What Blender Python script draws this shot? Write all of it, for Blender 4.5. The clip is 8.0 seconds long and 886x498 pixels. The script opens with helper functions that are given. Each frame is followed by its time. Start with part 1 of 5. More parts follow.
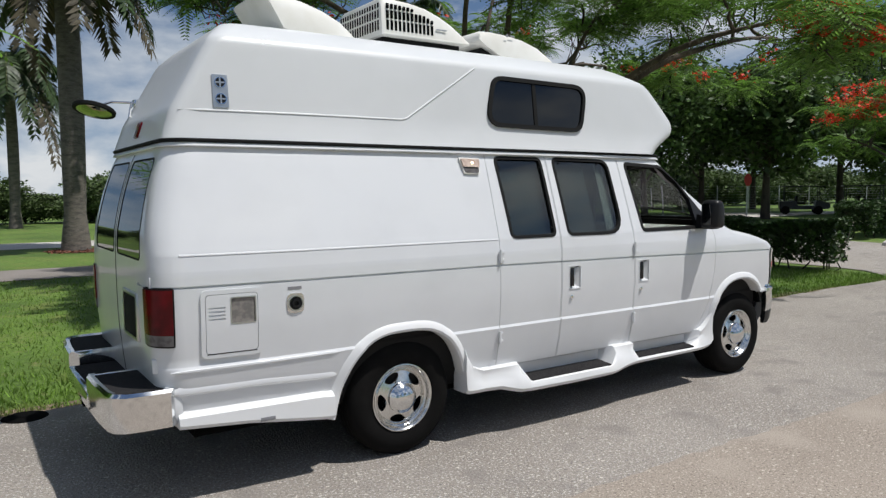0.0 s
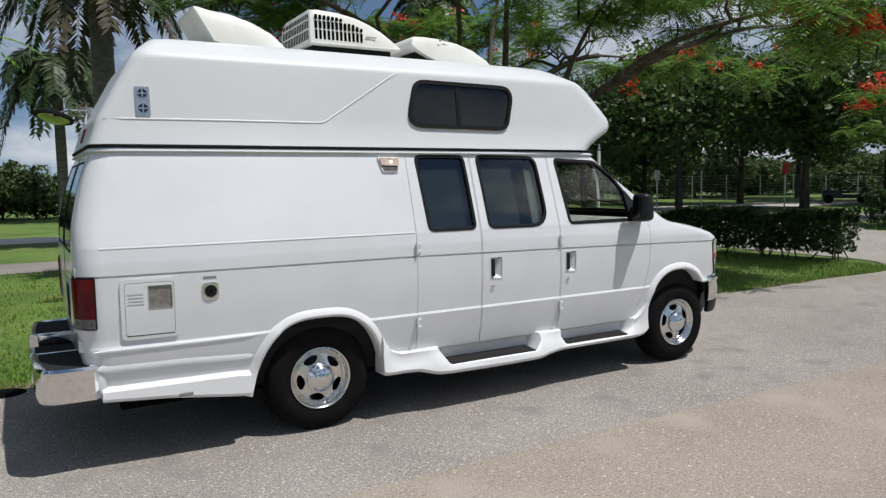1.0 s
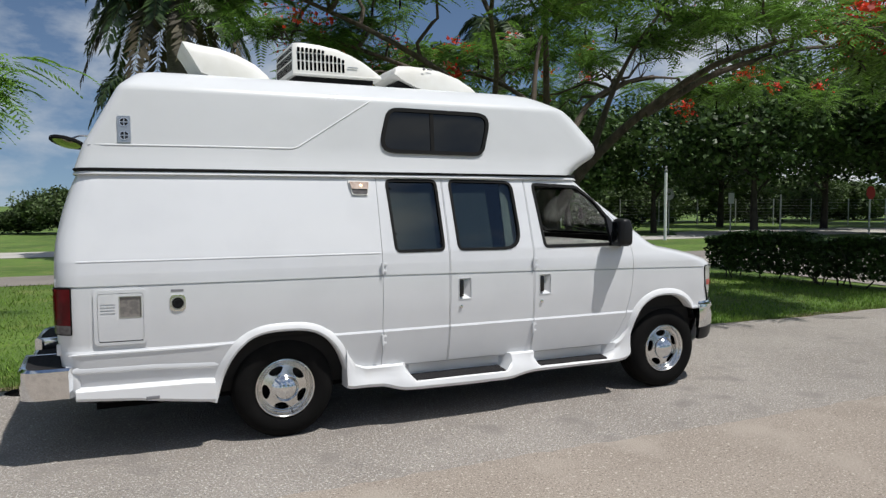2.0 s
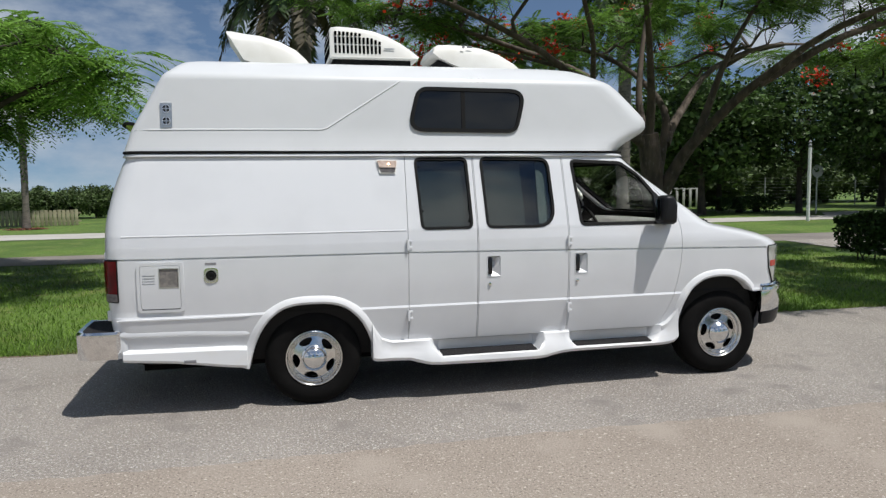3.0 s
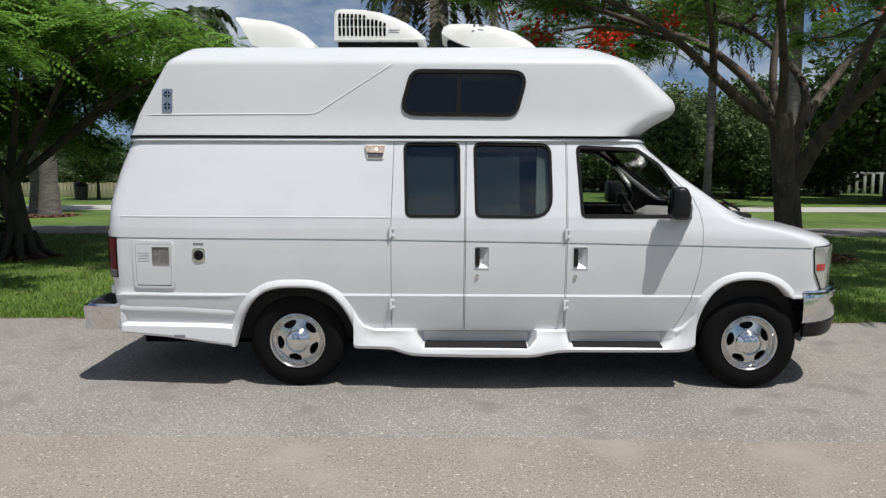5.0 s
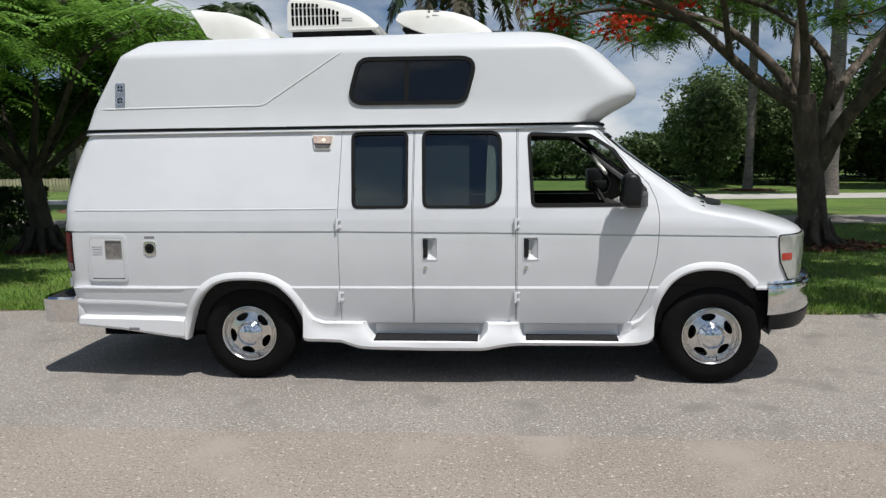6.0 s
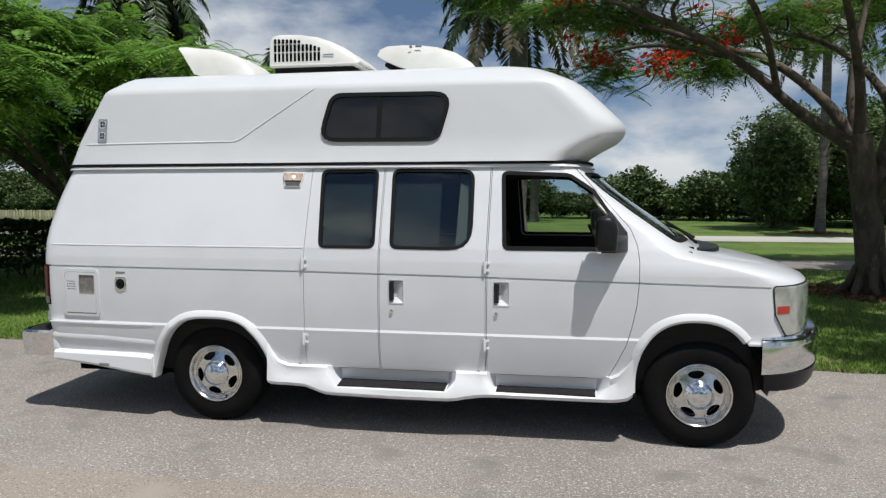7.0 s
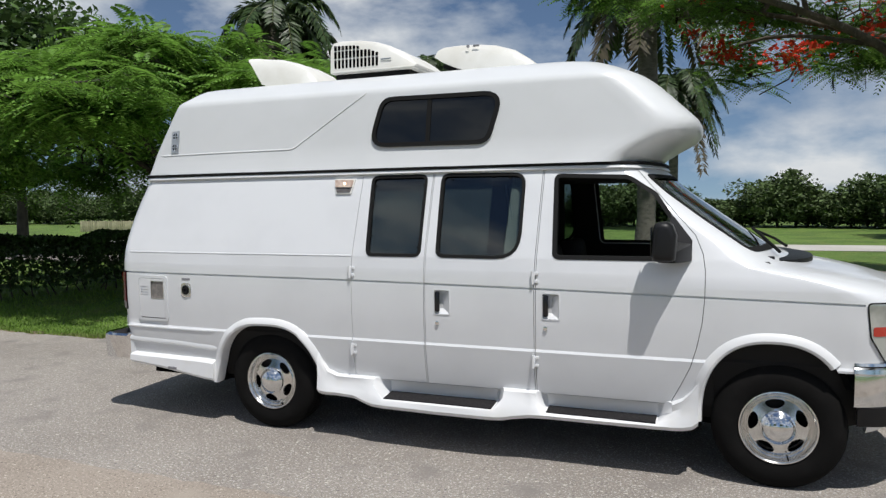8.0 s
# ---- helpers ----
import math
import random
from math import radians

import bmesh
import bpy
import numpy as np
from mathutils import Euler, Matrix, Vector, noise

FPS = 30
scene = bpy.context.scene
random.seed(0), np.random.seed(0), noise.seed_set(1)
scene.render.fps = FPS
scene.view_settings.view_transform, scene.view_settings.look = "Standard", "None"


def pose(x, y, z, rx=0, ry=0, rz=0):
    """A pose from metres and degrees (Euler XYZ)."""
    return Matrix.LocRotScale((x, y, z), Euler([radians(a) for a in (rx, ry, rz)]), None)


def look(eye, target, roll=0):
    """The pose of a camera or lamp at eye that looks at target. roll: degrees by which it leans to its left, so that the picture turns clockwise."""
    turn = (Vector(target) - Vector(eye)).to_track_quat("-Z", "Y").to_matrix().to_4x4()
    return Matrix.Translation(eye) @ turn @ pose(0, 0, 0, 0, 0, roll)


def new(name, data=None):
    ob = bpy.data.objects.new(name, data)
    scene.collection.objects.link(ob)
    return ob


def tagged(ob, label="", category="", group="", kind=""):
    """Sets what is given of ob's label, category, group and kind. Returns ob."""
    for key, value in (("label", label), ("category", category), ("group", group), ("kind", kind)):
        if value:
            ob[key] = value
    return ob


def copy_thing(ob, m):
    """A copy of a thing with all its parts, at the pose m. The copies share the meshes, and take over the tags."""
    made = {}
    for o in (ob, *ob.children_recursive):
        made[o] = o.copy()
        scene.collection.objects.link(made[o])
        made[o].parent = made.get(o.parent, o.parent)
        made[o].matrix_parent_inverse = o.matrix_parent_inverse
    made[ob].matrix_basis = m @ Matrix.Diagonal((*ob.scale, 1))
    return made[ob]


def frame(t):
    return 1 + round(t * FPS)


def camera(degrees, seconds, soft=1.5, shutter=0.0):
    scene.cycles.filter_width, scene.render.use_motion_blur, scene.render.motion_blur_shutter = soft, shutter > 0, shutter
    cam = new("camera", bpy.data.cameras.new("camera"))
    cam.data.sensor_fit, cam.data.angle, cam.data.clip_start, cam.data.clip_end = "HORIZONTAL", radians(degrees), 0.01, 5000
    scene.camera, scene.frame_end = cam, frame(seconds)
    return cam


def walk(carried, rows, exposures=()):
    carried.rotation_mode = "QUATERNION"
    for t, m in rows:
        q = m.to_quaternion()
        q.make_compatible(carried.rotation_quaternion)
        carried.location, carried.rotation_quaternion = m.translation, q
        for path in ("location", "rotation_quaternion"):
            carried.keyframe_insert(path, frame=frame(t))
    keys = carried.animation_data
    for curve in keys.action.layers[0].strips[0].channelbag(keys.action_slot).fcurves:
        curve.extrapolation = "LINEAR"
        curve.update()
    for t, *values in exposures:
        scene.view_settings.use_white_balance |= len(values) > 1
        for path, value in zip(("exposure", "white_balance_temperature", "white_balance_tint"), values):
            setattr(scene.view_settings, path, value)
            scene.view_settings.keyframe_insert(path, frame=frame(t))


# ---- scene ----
cam = camera(63.0, 8.0, soft=1.35)
PATH = [
    (0, (-2.293, -4.787, 1.66), (-1.175, -3.137, 1.502), -0.4),
    (0.5, (-2.019, -5.229, 1.671), (-0.946, -3.548, 1.522), -0.9),
    (1, (-1.728, -5.588, 1.69), (-0.723, -3.869, 1.509), -0.9),
    (1.2, (-1.608, -5.706, 1.701), (-0.619, -3.975, 1.545), -0.3),
    (2.3, (-0.834, -6.291, 1.711), (-0.118, -4.428, 1.57), -0.6),
    (2.5, (-0.675, -6.35, 1.698), (-0.027, -4.465, 1.542), -0.8),
    (3, (-0.244, -6.496, 1.679), (0.2, -4.554, 1.504), -0.7),
    (3.5, (0.187, -6.471, 1.707), (0.408, -4.496, 1.481), -0.5),
    (4, (0.581, -6.467, 1.717), (0.694, -4.479, 1.531), -0.1),
    (5.3, (1.447, -6.437, 1.74), (1.37, -4.453, 1.499), -0.3),
    (5.5, (1.636, -6.429, 1.731), (1.521, -4.447, 1.49), -0.7),
    (6, (1.961, -6.3, 1.725), (1.799, -4.324, 1.467), -0.8),
    (6.5, (2.297, -6.122, 1.73), (2.09, -4.143, 1.531), 0.0),
    (7, (2.665, -5.94, 1.736), (2.308, -3.978, 1.579), -0.1),
    (7.5, (2.938, -5.695, 1.715), (2.423, -3.768, 1.566), -0.4),
    (8, (3.217, -5.504, 1.707), (2.485, -3.648, 1.578), -0.7),
]
walk(cam, [(t, look(eye, target, roll)) for t, eye, target, roll in PATH])

# ---- light ----
SUN_WAY = Vector((0.29, -0.33, 1.0)).normalized()      # towards the sun
ELEV, AZIM = math.asin(SUN_WAY.z), math.atan2(SUN_WAY.x, SUN_WAY.y)
scene.view_settings.exposure = 0.0

world = bpy.data.worlds.new("sky")
scene.world = world
world.use_nodes = True
wn, wl = world.node_tree.nodes, world.node_tree.links
wn.clear()
w_out, w_bg = wn.new("ShaderNodeOutputWorld"), wn.new("ShaderNodeBackground")
w_sky = wn.new("ShaderNodeTexSky")
w_sky.sky_type, w_sky.sun_disc = "NISHITA", False
w_sky.sun_elevation, w_sky.sun_rotation = ELEV, AZIM
w_sky.air_density, w_sky.dust_density, w_sky.ozone_density = 1.0, 0.05, 3.2
w_co, w_map, w_lift = wn.new("ShaderNodeTexCoord"), wn.new("ShaderNodeMapping"), wn.new("ShaderNodeMapping")
w_lift.inputs["Location"].default_value = (0.0, 0.0, 0.11)
wl.new(w_co.outputs["Generated"], w_lift.inputs["Vector"])
wl.new(w_lift.outputs[0], w_sky.inputs["Vector"])
w_map.inputs["Scale"].default_value = (1.0, 1.0, 2.2)
w_map.inputs["Location"].default_value = (0.35, 0.1, 0.2)
w_cl, w_ramp = wn.new("ShaderNodeTexNoise"), wn.new("ShaderNodeValToRGB")
w_cl.inputs["Scale"].default_value, w_cl.inputs["Detail"].default_value = 3.2, 10.0
w_cl.inputs["Roughness"].default_value = 0.56
w_ramp.color_ramp.elements[0].position, w_ramp.color_ramp.elements[1].position = 0.46, 0.62
w_shade, w_sramp = wn.new("ShaderNodeTexNoise"), wn.new("ShaderNodeValToRGB")
w_shade.inputs["Scale"].default_value, w_shade.inputs["Detail"].default_value = 3.4, 6.0
w_sramp.color_ramp.elements[0].position, w_sramp.color_ramp.elements[1].position = 0.40, 0.66
w_sramp.color_ramp.elements[0].color = (5.2, 6.0, 7.1, 1)
w_sramp.color_ramp.elements[1].color = (9.5, 9.8, 10.0, 1)
w_mix = wn.new("ShaderNodeMix")
w_mix.data_type = "RGBA"
w_bg.inputs["Strength"].default_value = 0.076
wl.new(w_co.outputs["Generated"], w_map.inputs["Vector"])
wl.new(w_map.outputs[0], w_cl.inputs["Vector"])
wl.new(w_map.outputs[0], w_shade.inputs["Vector"])
wl.new(w_cl.outputs["Fac"], w_ramp.inputs[0])
wl.new(w_shade.outputs["Fac"], w_sramp.inputs[0])
wl.new(w_ramp.outputs[0], w_mix.inputs[0])
wl.new(w_sky.outputs[0], w_mix.inputs[6])
wl.new(w_sramp.outputs[0], w_mix.inputs[7])
wl.new(w_mix.outputs[2], w_bg.inputs["Color"])
wl.new(w_bg.outputs[0], w_out.inputs["Surface"])

sun_data = bpy.data.lights.new("sun", "SUN")
sun_data.energy, sun_data.angle, sun_data.color = 4.2, radians(0.55), (1.0, 0.975, 0.94)
sun = new("sun", sun_data)
sun.matrix_world = look(SUN_WAY * 60, (0, 0, 0))

# ---- materials ----
def mat(name, base, rough=0.6, metal=0.0, spots=(), bump=0.0, bump_scale=40.0, coat=0.0, trans=0.0, ior=1.45,
        island=0.0, piece=0.0, spec=0.5, sub=0.0, emit=None, stretch=(1, 1, 1)):
    """spots: (colour, scale, low, high, detail) layers of noise laid over the base colour."""
    m = bpy.data.materials.new(name)
    m.use_nodes = True
    n, l = m.node_tree.nodes, m.node_tree.links
    p = n["Principled BSDF"]
    p.inputs["Roughness"].default_value, p.inputs["Metallic"].default_value = rough, metal
    p.inputs["Coat Weight"].default_value, p.inputs["Coat Roughness"].default_value = coat, 0.04
    p.inputs["Transmission Weight"].default_value, p.inputs["IOR"].default_value = trans, ior
    p.inputs["Specular IOR Level"].default_value = spec
    if emit:
        p.inputs["Emission Color"].default_value, p.inputs["Emission Strength"].default_value = (*emit[0], 1), emit[1]
    co, mp = n.new("ShaderNodeTexCoord"), n.new("ShaderNodeMapping")
    mp.inputs["Scale"].default_value = stretch
    l.new(co.outputs["Object"], mp.inputs["Vector"])
    rgb = n.new("ShaderNodeRGB")
    rgb.outputs[0].default_value = (*base, 1)
    last = rgb.outputs[0]
    for colour, scale, low, high, detail in spots:
        t, r, mx = n.new("ShaderNodeTexNoise"), n.new("ShaderNodeMapRange"), n.new("ShaderNodeMix")
        t.inputs["Scale"].default_value, t.inputs["Detail"].default_value = scale, detail
        r.inputs["From Min"].default_value, r.inputs["From Max"].default_value = low, high
        mx.data_type = "RGBA"
        mx.inputs[7].default_value = (*colour, 1)
        l.new(mp.outputs[0], t.inputs["Vector"])
        l.new(t.outputs["Fac"], r.inputs["Value"])
        l.new(r.outputs[0], mx.inputs[0])
        l.new(last, mx.inputs[6])
        last = mx.outputs[2]
    if island or piece:
        g = n.new("ShaderNodeNewGeometry" if island else "ShaderNodeObjectInfo")
        r, h = n.new("ShaderNodeMapRange"), n.new("ShaderNodeHueSaturation")
        amount = island or piece
        r.inputs["To Min"].default_value, r.inputs["To Max"].default_value = 1 - amount, 1 + amount
        l.new(g.outputs["Random Per Island" if island else "Random"], r.inputs["Value"])
        l.new(r.outputs[0], h.inputs["Value"])
        l.new(last, h.inputs["Color"])
        last = h.outputs[0]
    l.new(last, p.inputs["Base Color"])
    if bump:
        t, b = n.new("ShaderNodeTexNoise"), n.new("ShaderNodeBump")
        t.inputs["Scale"].default_value, t.inputs["Detail"].default_value = bump_scale, 5.0
        b.inputs["Strength"].default_value, b.inputs["Distance"].default_value = bump, 0.02
        l.new(mp.outputs[0], t.inputs["Vector"])
        l.new(t.outputs["Fac"], b.inputs["Height"])
        l.new(b.outputs[0], p.inputs["Normal"])
    if sub:
        tr, mx = n.new("ShaderNodeBsdfTranslucent"), n.new("ShaderNodeMixShader")
        mx.inputs[0].default_value = sub
        out = n["Material Output"]
        l.new(last, tr.inputs["Color"])
        l.new(p.outputs[0], mx.inputs[1])
        l.new(tr.outputs[0], mx.inputs[2])
        l.new(mx.outputs[0], out.inputs["Surface"])
    return m


PAINT = mat("white_paint", (0.69, 0.70, 0.715), 0.30, coat=0.7, spots=[((0.655, 0.665, 0.68), 3.0, 0.45, 0.75, 4)])
GELCOAT = mat("white_gelcoat", (0.66, 0.672, 0.68), 0.38, coat=0.25, spots=[((0.62, 0.632, 0.635), 2.2, 0.45, 0.8, 5)])
CLADDING = mat("white_cladding", (0.73, 0.735, 0.74), 0.38, coat=0.2, spots=[((0.72, 0.71, 0.68), 6.0, 0.55, 0.85, 5)])
OLD_WHITE = mat("aged_white_plastic", (0.74, 0.73, 0.69), 0.45, spots=[((0.64, 0.62, 0.56), 5.0, 0.45, 0.8, 5)])
CHROME = mat("chrome", (0.76, 0.77, 0.78), 0.11, 1.0, spots=[((0.6, 0.6, 0.6), 30, 0.5, 0.8, 4)])
ALLOY = mat("polished_aluminium", (0.72, 0.72, 0.71), 0.17, 1.0, spots=[((0.55, 0.54, 0.52), 24, 0.5, 0.8, 4)])
# olive of the reflected ground is put into the mirror's colour
MIRROR = mat("ground_tinted_mirror", (0.55, 0.54, 0.42), 0.06, 1.0)
BRUSHED = mat("satin_metal", (0.62, 0.62, 0.61), 0.32, 1.0)
BLACK = mat("black_plastic", (0.012, 0.012, 0.013), 0.40, spec=0.3, bump=0.05, bump_scale=400)
GLOSS_BLACK = mat("glossy_black_plastic", (0.012, 0.012, 0.014), 0.2)
SEAL = mat("black_rubber_seal", (0.010, 0.010, 0.010), 0.75, spec=0.2)
TYRE = mat("tyre_rubber", (0.008, 0.0078, 0.0075), 0.8, spec=0.08, spots=[((0.012, 0.0115, 0.011), 9, 0.5, 0.8, 5)], bump=0.1, bump_scale=120)
PAD = mat("grip_tread", (0.018, 0.017, 0.018), 0.85, spec=0.2, spots=[((0.035, 0.035, 0.035), 60, 0.5, 0.75, 3)], bump=0.3, bump_scale=160)
UNDER = mat("underbody", (0.005, 0.005, 0.005), 0.95, spec=0.03)
GLASS = mat("clear_tinted_glass", (0.72, 0.78, 0.76), 0.0, trans=1.0, ior=1.32)
DARK_GLASS = mat("dark_tinted_glass", (0.10, 0.135, 0.13), 0.0, trans=1.0, ior=1.75)
BLACK_GLASS = mat("black_glass", (0.006, 0.007, 0.008), 0.03, ior=1.5)
CABIN = mat("cabin_trim", (0.07, 0.068, 0.066), 0.7, spots=[((0.10, 0.10, 0.10), 8, 0.4, 0.7, 4)])
CABIN_DARK = mat("dark_cabin_trim", (0.014, 0.0135, 0.013), 0.75, spec=0.2)
SHADE = mat("window_shade_cloth", (0.15, 0.165, 0.175), 0.85, spots=[((0.11, 0.12, 0.13), 12, 0.4, 0.7, 4)])
RED_LENS = mat("red_lens", (0.12, 0.003, 0.007), 0.2, spec=0.25, coat=0.05, spots=[((0.07, 0.003, 0.005), 10, 0.4, 0.6, 2)])
GREY_LENS = mat("smoked_lens", (0.15, 0.14, 0.14), 0.2, spec=0.3, coat=0.1, spots=[((0.10, 0.09, 0.09), 22, 0.45, 0.6, 2)])
HEAD_LENS = mat("clouded_headlight_lens", (0.50, 0.52, 0.48), 0.12, 0.35, coat=0.8, spots=[((0.32, 0.34, 0.31), 9, 0.4, 0.65, 2)])
AMBER = mat("amber_lens", (0.42, 0.035, 0.02), 0.2, coat=0.5)
LAMP_LENS = mat("lamp_lens", (0.62, 0.50, 0.42), 0.25, coat=0.5, spots=[((0.45, 0.33, 0.27), 30, 0.4, 0.6, 2)])
BULB = mat("lit_bulb", (0.9, 0.7, 0.5), 0.3, emit=((1.0, 0.72, 0.45), 3.0))
MESH_GREY = mat("grey_mesh", (0.24, 0.22, 0.20), 0.7, spots=[((0.16, 0.15, 0.14), 40, 0.4, 0.6, 3)])
DECAL = mat("grey_decal", (0.22, 0.22, 0.23), 0.6)

ASPHALT = mat("grey_asphalt", (0.304, 0.272, 0.239), 0.88, bump=0.9, bump_scale=60,
              spots=[((0.250, 0.221, 0.192), 0.5, 0.42, 0.62, 6), ((0.52, 0.50, 0.47), 62, 0.57, 0.66, 2), ((0.15, 0.14, 0.132), 48, 0.57, 0.68, 3),
                     ((0.62, 0.60, 0.57), 120, 0.62, 0.70, 2), ((0.58, 0.54, 0.48), 30, 0.63, 0.68, 3), ((0.22, 0.20, 0.183), 2.6, 0.54, 0.74, 5)])
BROWN_ASPHALT = mat("brown_asphalt", (0.320, 0.272, 0.226), 0.9, bump=0.7, bump_scale=70,
                    spots=[((0.275, 0.232, 0.192), 0.55, 0.40, 0.64, 6), ((0.56, 0.50, 0.43), 32, 0.63, 0.68, 3), ((0.52, 0.46, 0.40), 75, 0.57, 0.68, 2),
                           ((0.15, 0.125, 0.10), 55, 0.57, 0.68, 3), ((0.36, 0.31, 0.26), 1.7, 0.52, 0.7, 4)])
PATHWAY = mat("path_asphalt", (0.23, 0.205, 0.185), 0.9, bump=0.3, bump_scale=60,
              spots=[((0.18, 0.16, 0.145), 0.6, 0.4, 0.65, 5), ((0.30, 0.28, 0.26), 40, 0.55, 0.75, 3)])
CONCRETE = mat("pale_concrete", (0.46, 0.44, 0.40), 0.85, bump=0.2, bump_scale=30,
               spots=[((0.36, 0.34, 0.30), 0.5, 0.42, 0.7, 5), ((0.50, 0.48, 0.45), 9, 0.5, 0.7, 4)])
LAWN = mat("lawn", (0.12, 0.20, 0.032), 0.9, bump=0.8, bump_scale=38,
           spots=[((0.065, 0.12, 0.018), 0.35, 0.42, 0.62, 6), ((0.17, 0.20, 0.05), 1.3, 0.52, 0.72, 5),
                  ((0.045, 0.085, 0.012), 26, 0.50, 0.66, 4), ((0.21, 0.185, 0.085), 3.1, 0.63, 0.76, 5)])
BLADE = mat("grass_blades", (0.145, 0.25, 0.035), 0.7, island=0.45, sub=0.25, spots=[((0.17, 0.20, 0.055), 1.1, 0.5, 0.72, 4)])
DIRT = mat("sandy_soil", (0.21, 0.16, 0.11), 0.95, bump=0.5, bump_scale=50, spots=[((0.13, 0.10, 0.07), 7, 0.4, 0.65, 5)])
MULCH = mat("red_mulch", (0.20, 0.075, 0.045), 0.95, island=0.4, bump=0.5, bump_scale=60, spots=[((0.10, 0.05, 0.035), 14, 0.4, 0.65, 4)])
BARK = mat("grey_brown_bark", (0.115, 0.090, 0.070), 0.9, bump=0.8, bump_scale=16, stretch=(1, 1, 0.35),
           spots=[((0.060, 0.047, 0.038), 6, 0.42, 0.66, 6), ((0.20, 0.175, 0.15), 17, 0.58, 0.78, 4)])
DARK_BARK = mat("dark_bark", (0.07, 0.058, 0.046), 0.92, bump=0.7, bump_scale=18, stretch=(1, 1, 0.35),
                spots=[((0.035, 0.03, 0.025), 7, 0.42, 0.66, 6)])
PALM_BARK = mat("palm_trunk_bark", (0.16, 0.14, 0.12), 0.9, bump=0.5, bump_scale=9, stretch=(1, 1, 3.2),
                spots=[((0.09, 0.08, 0.07), 3.5, 0.42, 0.62, 6), ((0.22, 0.20, 0.18), 14, 0.5, 0.75, 4)])
FEATHER = mat("poinciana_leaf", (0.16, 0.30, 0.05), 0.6, island=0.5, sub=0.45)
FEATHER_DARK = mat("poinciana_leaf_deep", (0.125, 0.235, 0.04), 0.6, island=0.55, sub=0.45)
POD = mat("dry_seed_pod", (0.018, 0.013, 0.010), 0.7, spec=0.2)
BROAD = mat("oak_leaf", (0.062, 0.112, 0.028), 0.5, island=0.65, sub=0.28)
SCRUB_LEAF = mat("scrub_tree_leaf", (0.115, 0.165, 0.060), 0.6, island=0.6, sub=0.35)
FAR_LEAF = mat("scrub_leaf", (0.075, 0.115, 0.036), 0.7, island=0.55, sub=0.2)
HEDGE_LEAF = mat("hedge_leaf", (0.032, 0.068, 0.013), 0.5, island=0.5, sub=0.08)
FROND = mat("palm_frond", (0.042, 0.075, 0.02), 0.45, island=0.45, sub=0.2)
DRY_FROND = mat("dry_palm_frond", (0.075, 0.062, 0.035), 0.7, island=0.4)
FLOWER = mat("scarlet_flower", (0.70, 0.055, 0.022), 0.6, island=0.45, sub=0.3)
STEM = mat("green_stem", (0.13, 0.15, 0.05), 0.7)
GALV = mat("galvanised_metal", (0.55, 0.56, 0.56), 0.45, 0.7)
WHITE_SIGN = mat("white_sign", (0.75, 0.75, 0.74), 0.5)
RED_SIGN = mat("red_sign", (0.45, 0.02, 0.02), 0.5)
GREY_WOOD = mat("weathered_fence_wood", (0.36, 0.34, 0.22), 0.9, spots=[((0.25, 0.23, 0.14), 3, 0.4, 0.7, 4)], piece=0.2)
DARK_PAINT = mat("dark_vehicle_paint", (0.02, 0.022, 0.026), 0.35)

# ---- mesh tools ----
def mesh_of(bm, name, sharp=32):
    me = bpy.data.meshes.new(name)
    bmesh.ops.recalc_face_normals(bm, faces=bm.faces)
    bm.to_mesh(me)
    bm.free()
    smooth(me, sharp)
    return me


def smooth(me, sharp=32):
    me.polygons.foreach_set("use_smooth", [True] * len(me.polygons))
    me.set_sharp_from_angle(angle=radians(sharp))
    me.update()


def part(name, shape, material, parent=None, label="", sharp=32):
    """Links a bmesh or a mesh as one object, under a thing or a part if one is given."""
    me = shape if isinstance(shape, bpy.types.Mesh) else mesh_of(shape, name, sharp)
    me.materials.clear()
    me.materials.append(material)
    ob = new(name, me)
    if parent is not None:
        ob.parent = parent
    return tagged(ob, label) if label else ob


def thing(name, label, category, at=(0, 0, 0), turn=0.0, group="", kind=""):
    ob = new(name)
    ob.empty_display_size = 0.2
    ob.matrix_basis = pose(*at, 0, 0, turn)
    return tagged(ob, label, category, group, kind)


def quads(name, q, material, parent=None, label=""):
    """One mesh out of an n x 4 x 3 array of loose quads."""
    n = len(q)
    me = bpy.data.meshes.new(name)
    me.vertices.add(4 * n)
    me.vertices.foreach_set("co", np.asarray(q, dtype=np.float32).ravel())
    me.loops.add(4 * n)
    me.loops.foreach_set("vertex_index", np.arange(4 * n, dtype=np.int32))
    me.polygons.add(n)
    me.polygons.foreach_set("loop_start", np.arange(0, 4 * n, 4, dtype=np.int32))
    me.update(calc_edges=True)
    me.validate()
    me.materials.append(material)
    ob = new(name, me)
    if parent is not None:
        ob.parent = parent
    return tagged(ob, label) if label else ob


def loft(rings, closed=True, cap=True, bm=None):
    bm = bm or bmesh.new()
    rows = [[bm.verts.new(p) for p in r] for r in rings]
    n = len(rows[0])
    for a, b in zip(rows, rows[1:]):
        for i in range(n if closed else n - 1):
            j = (i + 1) % n
            bm.faces.new((a[i], a[j], b[j], b[i]))
    if cap and closed:
        bm.faces.new(rows[0][::-1])
        bm.faces.new(rows[-1])
    return bm


